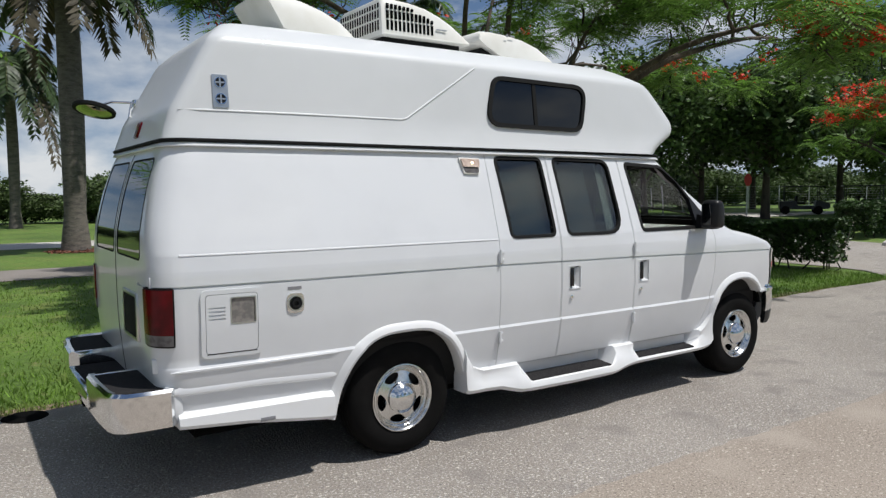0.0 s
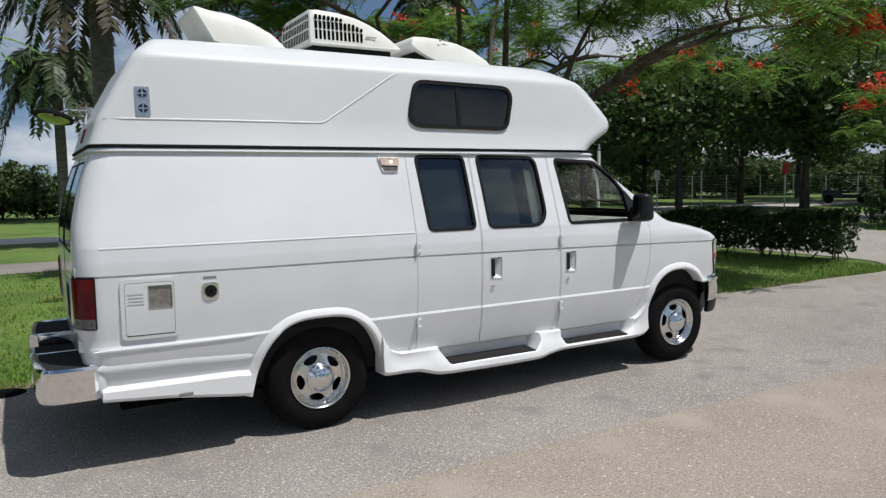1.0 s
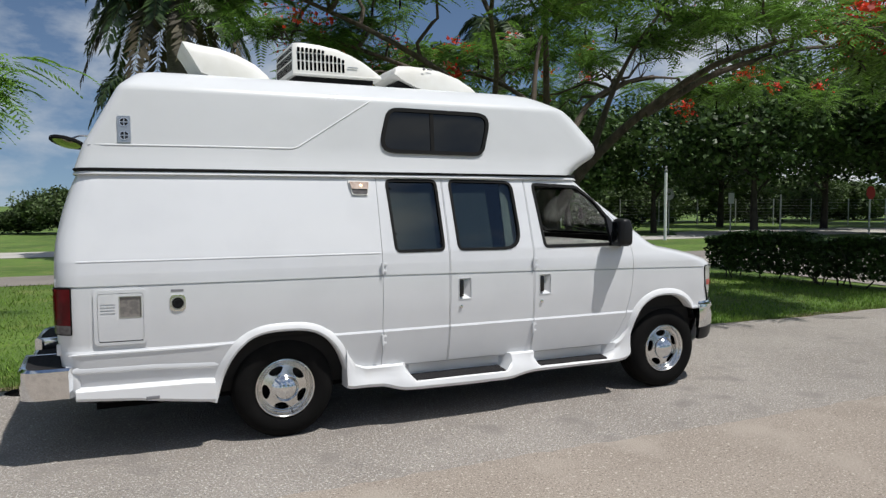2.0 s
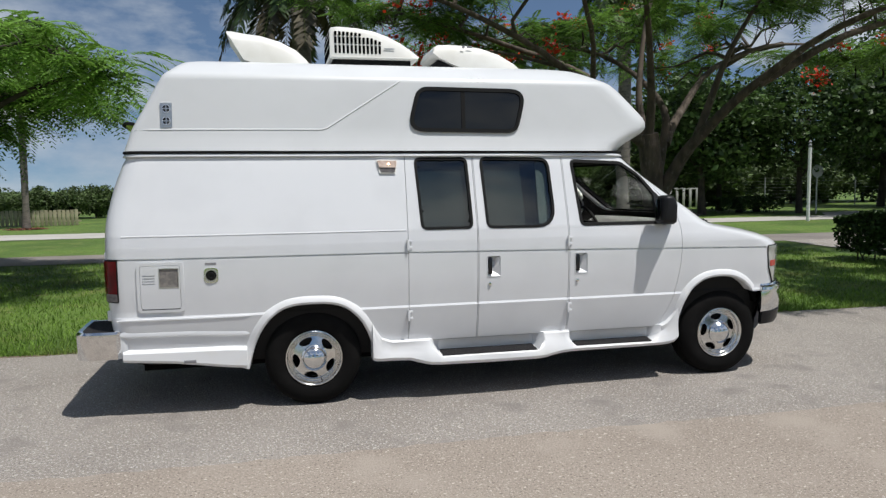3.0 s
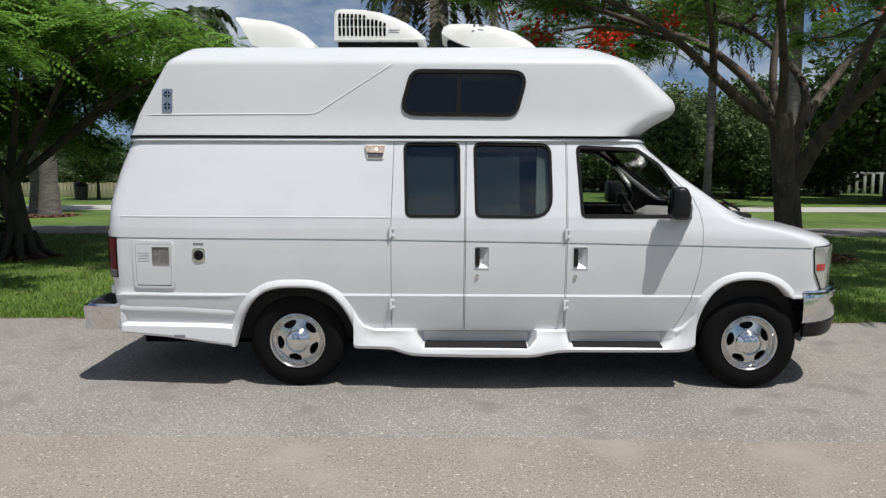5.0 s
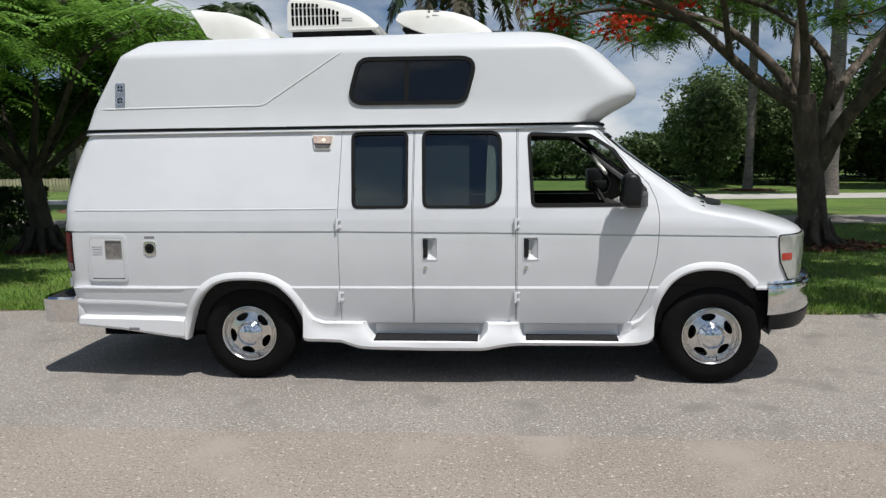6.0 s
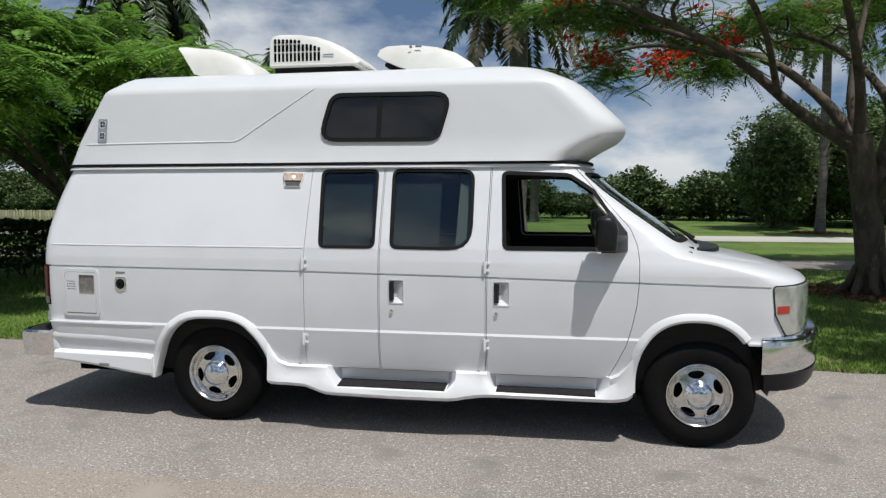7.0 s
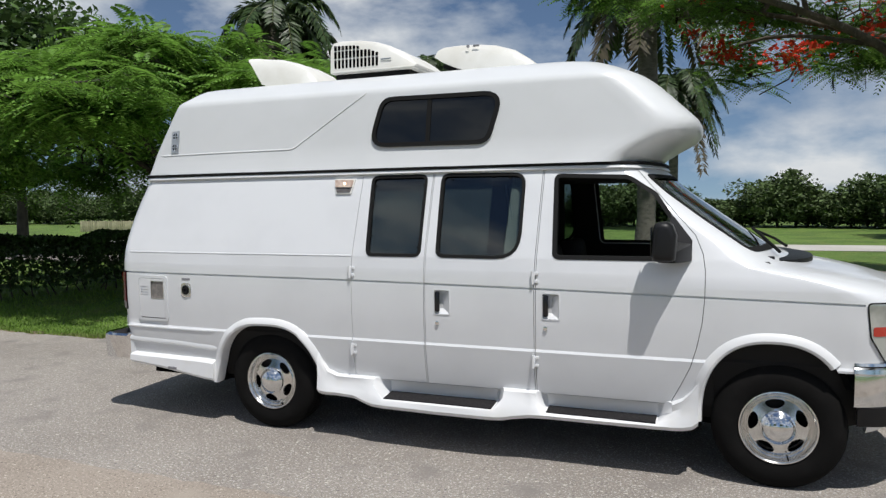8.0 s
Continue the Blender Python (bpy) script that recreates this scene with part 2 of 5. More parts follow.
def box(size, at=(0, 0, 0), bevel=0.0, turn=None, bm=None, segments=2):
    own = bmesh.new()
    bmesh.ops.create_cube(own, size=1.0)
    bmesh.ops.scale(own, vec=size, verts=own.verts)
    if bevel:
        bmesh.ops.bevel(own, geom=own.edges[:], offset=bevel, segments=segments, affect="EDGES", profile=0.5)
    m = Matrix.Translation(at) @ (Euler([radians(a) for a in turn]).to_matrix().to_4x4() if turn else Matrix())
    bmesh.ops.transform(own, matrix=m, verts=own.verts)
    if bm is None:
        return own
    tmp = bpy.data.meshes.new("tmp")
    own.to_mesh(tmp)
    own.free()
    bm.from_mesh(tmp)
    bpy.data.meshes.remove(tmp)
    return bm


def tube(points, radii, sides=8, bm=None, cap=True):
    pts = [Vector(p) for p in points]
    if not hasattr(radii, "__len__"):
        radii = [radii] * len(pts)
    rings, side = [], None
    for i, p in enumerate(pts):
        d = (pts[min(i + 1, len(pts) - 1)] - pts[max(i - 1, 0)]).normalized()
        if side is None:
            side = d.orthogonal().normalized()
        side = (side - d * side.dot(d)).normalized()
        up = d.cross(side)
        rings.append([p + radii[i] * (math.cos(a) * side + math.sin(a) * up) for a in (2 * math.pi * k / sides for k in range(sides))])
    return loft(rings, True, cap, bm)


def lathe(profile, sides=48, axis="y", at=(0, 0, 0), ring_shape=False):
    """profile: (radius, along the axis) pairs; ring_shape: the profile closes on itself."""
    rings = []
    for r, h in profile:
        ring = []
        for k in range(sides):
            a = 2 * math.pi * k / sides
            c, s = r * math.cos(a), r * math.sin(a)
            p = {"y": (c, h, s), "z": (c, s, h), "x": (h, c, s)}[axis]
            ring.append((p[0] + at[0], p[1] + at[1], p[2] + at[2]))
        rings.append(ring)
    bm = loft(rings + rings[:1], cap=False) if ring_shape else loft(rings)
    bmesh.ops.remove_doubles(bm, verts=bm.verts, dist=1e-6)
    return bm


def rounded(points, radius, steps=5):
    """A polygon with rounded corners; radius: one for all, or one for each corner."""
    out, n = [], len(points)
    for i in range(n):
        r = radius[i] if hasattr(radius, "__len__") else radius
        p, a, b = Vector(points[i]), Vector(points[i - 1]), Vector(points[(i + 1) % n])
        if r <= 0:
            out.append(tuple(p))
            continue
        da, db = (a - p).normalized(), (b - p).normalized()
        half = math.acos(max(-1, min(1, da.dot(db)))) / 2
        cut = min(r / math.tan(half), 0.45 * (a - p).length, 0.45 * (b - p).length)
        s, e = p + da * cut, p + db * cut
        for k in range(steps + 1):
            t = k / steps
            out.append(tuple((1 - t) ** 2 * s + 2 * t * (1 - t) * p + t * t * e))
    return out


def grown(points, d):
    """The polygon moved outwards by d."""
    n = len(points)
    area = sum(points[i - 1][0] * points[i][1] - points[i][0] * points[i - 1][1] for i in range(n))
    out = []
    for i in range(n):
        p, a, b = Vector(points[i]), Vector(points[i - 1]), Vector(points[(i + 1) % n])
        e1, e2 = (p - a).normalized(), (b - p).normalized()
        n1, n2 = Vector((e1.y, -e1.x)), Vector((e2.y, -e2.x))
        m = (n1 + n2)
        m = m / max(0.3, m.dot(n1)) if m.length > 1e-6 else n1
        out.append(tuple(p + m * (d if area > 0 else -d)))
    return out


def prism(outline, a, b, axis="y"):
    """A solid between a and b along the axis, over an outline in the other two coordinates."""
    def at(p, h):
        return (p[0], h, p[1]) if axis == "y" else ((h, p[0], p[1]) if axis == "x" else (p[0], p[1], h))
    return loft([[at(p, a) for p in outline], [at(p, b) for p in outline]])


def carve(shape, *steps):
    """Cuts (DIFFERENCE), keeps (INTERSECT) or adds (UNION) solids one after another and gives the mesh."""
    def holder(s):
        return new("tmp", s.copy() if isinstance(s, bpy.types.Mesh) else mesh_of(s, "tmp"))
    base = holder(shape)
    tools = []
    for what, tool in steps:
        o = holder(tool)
        tools.append(o)
        md = base.modifiers.new("cut", "BOOLEAN")
        md.operation, md.object, md.solver = what, o, "EXACT"
    dg = bpy.context.evaluated_depsgraph_get()
    me = bpy.data.meshes.new_from_object(base.evaluated_get(dg))
    for o in (base, *tools):
        d = o.data
        bpy.data.objects.remove(o)
        bpy.data.meshes.remove(d)
    smooth(me)
    return me


def curve_of(pairs, x):
    xs, ys = [p[0] for p in pairs], [p[1] for p in pairs]
    return float(np.interp(x, xs, ys))

# ---- ground ----
def sheet(name, points, z, material, label, category, parent=None):
    bm = bmesh.new()
    bm.faces.new([bm.verts.new((x, y, z)) for x, y in points])
    bmesh.ops.triangulate(bm, faces=bm.faces)
    return tagged(part(name, bm, material), label, category, kind="structure")


def wavy(x0, x1, y, amount, step=0.35, seed=3):
    rng = random.Random(seed)
    n = max(2, int(abs(x1 - x0) / step))
    return [(x0 + (x1 - x0) * k / n, y + amount * (0.6 * math.sin(1.9 * (x0 + (x1 - x0) * k / n) + seed) + rng.uniform(-1, 1))) for k in range(n + 1)]


sheet("ground", [(-900, -900), (900, -900), (900, 900), (-900, 900)], -0.022, LAWN, "wide green park lawn with worn patches", "lawn")
def strip(name, low, high, z, material, label, category):
    """A sheet between two lines of as many points, quad by quad."""
    bm = bmesh.new()
    rows = [(bm.verts.new((*p, z)), bm.verts.new((*q, z))) for p, q in zip(low, high)]
    for (a, b), (c, d) in zip(rows, rows[1:]):
        bm.faces.new((a, c, d, b))
    return tagged(part(name, bm, material), label, category, kind="structure")


SEAM = [(-90, -2.0)] + wavy(-26, 26, -2.0, 0.022, 0.10, 5) + [(120, -2.0)]
EDGE = wavy(-30, 10.6, 1.48, 0.045, 0.22, 8)


def lawn_edge(x):
    return curve_of([(-90, 1.5)] + EDGE + [(11.3, 1.5), (120, 1.5)], x)


XS = sorted({p[0] for p in SEAM} | {p[0] for p in EDGE})
strip("road", [(x, curve_of(SEAM, x)) for x in XS], [(x, lawn_edge(x)) for x in XS], 0.0, ASPHALT, "worn grey asphalt road with pale aggregate", "road")
strip("road_near_lane", [(x, -9.5) for x, y in SEAM], SEAM, 0.0, BROWN_ASPHALT, "brownish older asphalt of the near lane", "road")
MOUTH = [(1.46, 11.0, 22.8), (1.6, 11.9, 21.9), (1.85, 12.45, 21.25), (2.5, 13.05, 20.75), (3.4, 13.3, 20.6), (7.5, 13.4, 21.6), (10.0, 13.6, 25.0), (11.46, 13.9, 32.0)]
strip("driveway", [(b, y) for y, a, b in MOUTH], [(a, y) for y, a, b in MOUTH], -0.003, ASPHALT, "grey asphalt driveway leading across the lawn", "drive")
sheet("soil_verge", wavy(-30, 10.6, 1.44, 0.03, 0.4, 2) + wavy(10.6, -30, 1.66, 0.05, 0.3, 4), -0.012, DIRT, "narrow strip of bare sandy soil at the road's edge", "soil")
sheet("footpath", [(-110, 11.45), (60, 11.45), (60, 13.75), (-110, 13.75)], -0.008, PATHWAY, "grey-brown asphalt footpath across the lawn", "path")
DRIVE = [(-120, 23.9), (26, 23.9), (28, 26.5), (30, 27.5), (44, 27.5), (45, 26), (46, 23.9), (95, 23.9)]
strip("far_drive", [(x, 20.75) for x, y in DRIVE], DRIVE, -0.007, CONCRETE, "pale concrete drive beyond the lawn", "drive")
for x, y, a in ((20.9, 5.6, 20), (22.6, 6.2, 15)):
    k = tagged(part("kerb_stone", box((1.6, 0.25, 0.16), (0, 0, 0), 0.04), CONCRETE), "pale concrete kerb stone by the driveway", "kerb", "kerb stones")
    k.matrix_basis = pose(x, y, 0.03, 0, 0, a)

# ---- the camper van ----
WIDE = [(0.34, 0.885), (0.40, 0.925), (0.46, 0.945), (0.60, 0.977), (0.735, 0.999), (0.752, 0.990), (0.80, 0.994), (0.95, 1.004),
        (1.10, 1.004), (1.17, 1.002), (1.25, 0.998), (1.338, 0.985),
        (1.45, 0.952), (1.60, 0.905), (1.75, 0.856), (1.86, 0.818), (1.93, 0.792)]
NOSE = [(0.34, 4.24), (0.50, 4.30), (0.75, 4.34), (0.95, 4.352), (1.06, 4.352), (1.11, 4.345), (1.145, 4.315), (1.18, 4.25), (1.22, 4.13), (1.255, 3.99),
        (1.285, 3.83), (1.304, 3.71), (1.33, 3.62), (1.36, 3.55), (1.45, 3.42), (1.60, 3.20), (1.75, 2.99), (1.86, 2.86), (1.93, 2.78)]
ROUND = [(1.06, 0.47), (1.12, 0.44), (1.17, 0.42), (1.215, 0.42), (1.25, 0.42), (1.30, 0.40), (1.36, 0.33), (1.45, 0.29), (1.93, 0.24)]
TAIL = [(0.34, -1.40), (0.44, -1.43), (0.73, -1.46), (0.90, -1.475), (1.17, -1.478), (1.35, -1.475), (1.45, -1.468), (1.57, -1.445), (1.71, -1.41), (1.87, -1.355), (1.93, -1.325)]
LEVELS = sorted({*(p[0] for p in WIDE), *(p[0] for p in NOSE), 0.53, 0.67, 0.87, 1.02, 1.40, 1.52, 1.68, 1.81, 1.895})


def taper(x, z):
    f = 1.0
    if x < -0.5:
        f -= 0.050 * ((-0.5 - x) / 0.95) ** 1.7
    if x > 2.2:
        f -= 0.030 * ((x - 2.2) / 1.7) ** 2
    if x > 1.2 and z > 1.2:
        f -= 0.075 * (z - 1.2) / 0.73 * ((x - 1.2) / 1.45) ** 2
    return f


def outline(wide, tail, nose, lead, z, out=0.0, corner=0.15, power=2.0, shape=taper, steps=64):
    """One level of the body: the right side from tail to nose, round the front, back along the left side, round the tail."""
    tail, nose = tail - out, nose + out
    x0, x1 = tail + corner, nose - lead
    right = [(x, (wide + out) * shape(x, z)) for x in np.linspace(x0, x1, steps)]
    y1, y0 = right[-1][1], right[0][1]
    for k in range(1, 15):
        a = math.pi / 2 * k / 14
        right.append((x1 + lead * math.sin(a) ** (2 / power), y1 * max(0.0, math.cos(a)) ** (2 / power)))
    back = []
    for k in range(1, 7):
        a = math.pi / 2 * k / 6
        back.append((x0 - corner * math.sin(a), y0 - corner * (1 - math.cos(a))))
    back += [(tail, back[-1][1] * f) for f in (0.66, 0.33)]
    half = [(x, -y) for x, y in back[::-1]] + [(x, -y) for x, y in right]
    other = [(x, y) for x, y in right[-2::-1]] + [(x, y) for x, y in back]
    return [(x, y, z) for x, y in half + other]


def body(out=0.0, low=0.34, high=1.93):
    rings = [outline(curve_of(WIDE, z), curve_of(TAIL, z), curve_of(NOSE, z), curve_of(ROUND, z), z, out)
             for z in [low] + [v for v in LEVELS if low + 0.004 < v < high - 0.004] + [high]]
    return loft(rings)


GROOVE = [(-1.55, 1.172), (-0.6, 1.170), (0.73, 1.164), (1.30, 1.156), (2.06, 1.146), (3.10, 1.126), (3.93, 1.108)]
SOLID = mesh_of(body(), "solid")
SHELL = carve(SOLID, ("DIFFERENCE", body(-0.05, 0.40, 1.89)))


LAYERS = {}


def skin(front, back):
    """A layer of the body's side from `front` metres outside to `back` metres outside (minus: inside) its surface."""
    if (front, back) not in LAYERS:
        LAYERS[front, back] = carve(body(front, 0.36, 1.93), ("DIFFERENCE", body(back, 0.35, 1.94)))
    return LAYERS[front, back]


def rect(x0, z0, x1, z1, r=0.0, steps=4):
    return rounded([(x0, z0), (x1, z0), (x1, z1), (x0, z1)], r, steps)


def right(points, a=-1.4, b=-0.35):
    return prism(points, a, b)


def both(points):
    return prism(points, -1.6, 1.6)


van = thing("camper_van", "white high-roof camper van with running boards parked on the asphalt", "van")

WIN_A = rounded([(0.822, 1.905), (1.262, 1.905), (1.268, 1.335), (0.846, 1.335)], 0.055)
WIN_B = rounded([(1.362, 1.908), (1.965, 1.900), (1.968, 1.330), (1.376, 1.335)], [0.06, 0.09, 0.17, 0.06])
WIN_C = rounded([(2.152, 1.888), (2.63, 1.868), (2.80, 1.755), (3.015, 1.445), (2.998, 1.335), (2.178, 1.335)], [0.05, 0.12, 0.1, 0.1, 0.06, 0.05])
DOOR_A = [(0.735, 0.455), (1.292, 0.455), (1.297, 1.20), (1.303, 1.918), (0.750, 1.918), (0.737, 1.30)]
DOOR_B = [(1.298, 0.455), (2.062, 0.455), (2.066, 1.20), (2.078, 1.918), (1.309, 1.918), (1.303, 1.20)]
DOOR_C = [(2.069, 0.455), (2.90, 0.455)] + [(2.965, 0.58), (3.02, 0.70), (3.055, 0.82), (3.085, 0.97), (3.098, 1.12), (3.10, 1.28), (3.085, 1.38), (3.04, 1.49), (2.66, 1.918)] + [(2.085, 1.918), (2.073, 1.20)]


def arch(cx, a, b, z0, start, end, steps=26, power=2.35, narrow=0.0):
    pts = []
    for k in range(steps + 1):
        t = radians(start + (end - start) * k / steps)
        c, s = math.cos(t), math.sin(t)
        z = z0 + b * math.copysign(abs(s) ** (2 / power), s)
        pts.append((cx + a * (1 - narrow * (z - z0)) * math.copysign(abs(c) ** (2 / power), c), z))
    return pts


HOLE_R = [(0.490, 0.345)] + arch(0.0, 0.490, 0.455, 0.36, 0, 180, 30, 3.0, 0.5) + [(-0.490, 0.345)]
HOLE_F = [(3.865, 0.345)] + arch(3.475, 0.405, 0.490, 0.40, 0, 180) + [(3.085, 0.345)]
SCREEN = rounded([(-0.82, 1.385), (0.82, 1.385), (0.665, 1.875), (-0.665, 1.875)], 0.06)
PANE_L = rounded([(0.045, 1.30), (0.70, 1.30), (0.615, 1.86), (0.045, 1.86)], 0.05)
PANE_R = [(-y, z) for y, z in PANE_L][::-1]

groove_cut = carve(skin(0.01, -0.014), ("INTERSECT", right([(x, z - 0.0065) for x, z in GROOVE] + [(x, z + 0.0065) for x, z in GROOVE[::-1]], -1.4, -0.60)))
HANDLES = [rect(x, 0.952, x + 0.112, 1.118, 0.012) for x in (1.372, 2.118)]
pockets = [carve(skin(0.01, -0.030), ("INTERSECT", right(p))) for p in HANDLES]
shell = carve(SHELL, ("DIFFERENCE", groove_cut), ("DIFFERENCE", prism([(0.47, 0.2), (3.05, 0.2), (3.05, 0.452), (0.47, 0.452)], -1.4, -0.80)),
              ("DIFFERENCE", both([(0.490, 0.2)] + HOLE_R + [(-0.490, 0.2)])), ("DIFFERENCE", both([(3.865, 0.2)] + HOLE_F + [(3.085, 0.2)])), ("DIFFERENCE", both([(3.80, 0.2), (3.975, 0.2), (3.975, 0.722), (3.80, 0.722)])),
              ("DIFFERENCE", right(DOOR_A)), ("DIFFERENCE", right(DOOR_B)), ("DIFFERENCE", right(DOOR_C)),
              ("DIFFERENCE", prism(WIN_C, 0.35, 1.4)), ("DIFFERENCE", prism(WIN_B, 0.35, 1.4)),
              ("DIFFERENCE", both([(-2.0, 0.2), (-0.42, 0.2), (-0.42, 0.42), (-1.30, 0.455), (-2.0, 0.455)])),
              ("DIFFERENCE", prism(SCREEN, 2.4, 4.6, "x")),
              ("DIFFERENCE", prism(PANE_L, -1.9, -1.0, "x")), ("DIFFERENCE", prism(PANE_R, -1.9, -1.0, "x")))
part("body", shell, PAINT, van)

GLAZE = skin(-0.012, -0.020)
RIM = skin(0.004, -0.035)
for door, win, glass, seal_in in ((DOOR_A, WIN_A, DARK_GLASS, 0.022), (DOOR_B, WIN_B, DARK_GLASS, 0.022), (DOOR_C, WIN_C, GLASS, 0.026)):
    leaf = carve(SHELL, ("INTERSECT", right(grown(door, -0.004))), ("DIFFERENCE", right(win)), ("DIFFERENCE", groove_cut), *[("DIFFERENCE", p) for p in pockets])
    leaf_ob = part("door", leaf, PAINT, van)
    part("window_seal", carve(RIM, ("INTERSECT", right(win)), ("DIFFERENCE", right(grown(win, -seal_in)))), SEAL, leaf_ob)
    if glass is DARK_GLASS:      # the front window is wound down
        pane = part("window_pane", carve(GLAZE, ("INTERSECT", right(grown(win, -0.004)))), glass, leaf_ob)
        pane.visible_shadow = False
for win, name in ((WIN_C, "driver_window"), (WIN_B, "far_side_window")):
    part("window_seal", carve(RIM, ("INTERSECT", prism(win, 0.35, 1.4)), ("DIFFERENCE", prism(grown(win, -0.025), 0.35, 1.4))), SEAL, van)
    pane = part(name, carve(GLAZE, ("INTERSECT", prism(grown(win, -0.004), 0.35, 1.4))), GLASS if win is WIN_C else DARK_GLASS, van)
    pane.visible_shadow = False
part("screen_seal", carve(RIM, ("INTERSECT", prism(SCREEN, 2.4, 4.6, "x")), ("DIFFERENCE", prism(grown(SCREEN, -0.025), 2.4, 4.6, "x"))), SEAL, van)
pane = part("windscreen", carve(GLAZE, ("INTERSECT", prism(grown(SCREEN, -0.004), 2.4, 4.6, "x"))), GLASS, van)
pane.visible_shadow = False
for win in (PANE_L, PANE_R):
    part("rear_seal", carve(skin(0.002, -0.03), ("INTERSECT", prism(win, -1.9, -1.0, "x")), ("DIFFERENCE", prism(grown(win, -0.010), -1.9, -1.0, "x"))), SEAL, van)
    part("rear_window", carve(skin(-0.001, -0.012), ("INTERSECT", prism(grown(win, -0.004), -1.9, -1.0, "x"))), BLACK_GLASS, van)


def disc(cx, cz, r, n=20):
    return [(cx + r * math.cos(2 * math.pi * k / n), cz + r * math.sin(2 * math.pi * k / n)) for k in range(n)]


def side_y(x, z):
    return -curve_of(WIDE, z) * taper(x, z)


# dark jamb behind the door gaps, floor and wheel wells
part("door_jamb", carve(skin(-0.052, -0.07), ("INTERSECT", right([(0.70, 0.45), (3.15, 0.45), (3.15, 1.30), (2.62, 1.93), (0.70, 1.93)])),
                        *[("DIFFERENCE", right(grown(w, 0.0))) for w in (WIN_A, WIN_B, WIN_C)]), CABIN_DARK, van)
LINING = [("DIFFERENCE", both(grown(w, 0.005))) for w in (WIN_B, WIN_C)] + [("DIFFERENCE", right(WIN_A)), ("DIFFERENCE", prism(SCREEN, 2.4, 4.6, "x"))]
part("inner_lining", carve(skin(-0.074, -0.080), *LINING), CABIN_DARK, van)
part("underbody", box((4.75, 1.6, 0.10), (1.125, 0, 0.37)), UNDER, van)
for hole in (HOLE_R, HOLE_F):
    for s in (-1, 1):
        a, b = (-0.985, -0.45) if s < 0 else (0.45, 0.985)
        outer = grown(hole, 0.03)
        part("wheel_well", carve(prism(outer, a * 0.94, b * 0.94), ("DIFFERENCE", prism([(hole[0][0], 0.2)] + hole + [(hole[-1][0], 0.2)], *((-1.5, -0.50) if s < 0 else (0.50, 1.5)))), ("DIFFERENCE", both([(3.78, 0.1), (4.1, 0.1), (4.1, 0.62), (3.84, 0.62)]))), UNDER, van)


# high roof
H_WIDE = [(1.955, 0.818), (2.00, 0.804), (2.06, 0.789), (2.12, 0.777), (2.20, 0.766), (2.30, 0.752), (2.40, 0.738), (2.50, 0.722), (2.530, 0.714),
          (2.552, 0.690), (2.590, 0.632), (2.630, 0.570), (2.656, 0.520), (2.676, 0.44)]
H_NOSE = [(1.955, 2.74), (2.00, 2.79), (2.05, 2.87), (2.09, 2.945), (2.12, 3.00), (2.15, 3.032), (2.18, 3.045), (2.215, 3.043), (2.25, 3.025), (2.30, 2.975), (2.40, 2.870), (2.48, 2.785),
          (2.530, 2.72), (2.552, 2.685), (2.590, 2.61), (2.630, 2.52), (2.656, 2.45), (2.676, 2.36)]
H_TAIL = [(1.955, -1.345), (2.12, -1.290), (2.30, -1.190), (2.48, -1.090), (2.530, -1.062), (2.552, -1.045), (2.590, -1.005), (2.630, -0.960), (2.656, -0.925), (2.676, -0.85)]
H_LEVELS = sorted({*(p[0] for p in H_WIDE), *(p[0] for p in H_NOSE), 2.025, 2.16, 2.35, 2.44})


def h_taper(x, z):
    f = 1.0
    if x > 1.6:
        f -= 0.05 * ((x - 1.6) / 1.07) ** 2
    if x < -0.2:
        f -= 0.075 * ((-0.2 - x) / 0.95) ** 2
    return f


def roof(out=0.0, low=1.955, high=2.676):
    rings = [outline(curve_of(H_WIDE, z), curve_of(H_TAIL, z), curve_of(H_NOSE, z), 0.38, z, out, 0.085, 2.9, h_taper)
             for z in [low] + [v for v in H_LEVELS if low + 0.004 < v < high - 0.004] + [high]]
    return loft(rings)


def roof_y(x, z):
    return -curve_of(H_WIDE, z) * h_taper(x, z)


part("high_roof", roof(), GELCOAT, van, "moulded white fibreglass high roof", sharp=34)
crown = [outline(0.44 * f, -0.85 + 0.6 * (1 - f), 2.36 - 0.5 * (1 - f), 0.42, 2.676 + h, 0, 0.06, 2.15, h_taper) for f, h in ((1.0, -0.004), (0.7, 0.003), (0.35, 0.006))]
part("roof_crown", loft(crown), GELCOAT, van)


def roof_skin(front, back):
    if ("roof", front, back) not in LAYERS:
        LAYERS["roof", front, back] = carve(roof(front, 1.96, 2.6), ("DIFFERENCE", roof(back, 1.95, 2.61)))
    return LAYERS["roof", front, back]


R_PLATE = roof_skin(0.004, -0.02)
R_FRAME = roof_skin(0.016, -0.02)


def on_roof(points, name, material, layer, parent=None, holes=(), label=""):
    return part(name, carve(layer, ("INTERSECT", right(points)), *[("DIFFERENCE", right(h)) for h in holes]), material, parent or van, label)


HIGH_WIN = rounded([(0.876, 2.470), (1.800, 2.462), (1.700, 2.100), (0.778, 2.108)], 0.115)
frame_hw = on_roof(HIGH_WIN, "roof_window_frame", SEAL, R_FRAME, holes=[grown(HIGH_WIN, -0.030)])
on_roof(grown(HIGH_WIN, -0.026), "roof_window_pane", BLACK_GLASS, R_PLATE, frame_hw)
on_roof([p for p in ((1.230, 2.13), (1.262, 2.13), (1.268, 2.44), (1.236, 2.44))], "centre_bar", SEAL, roof_skin(0.010, -0.01), frame_hw)

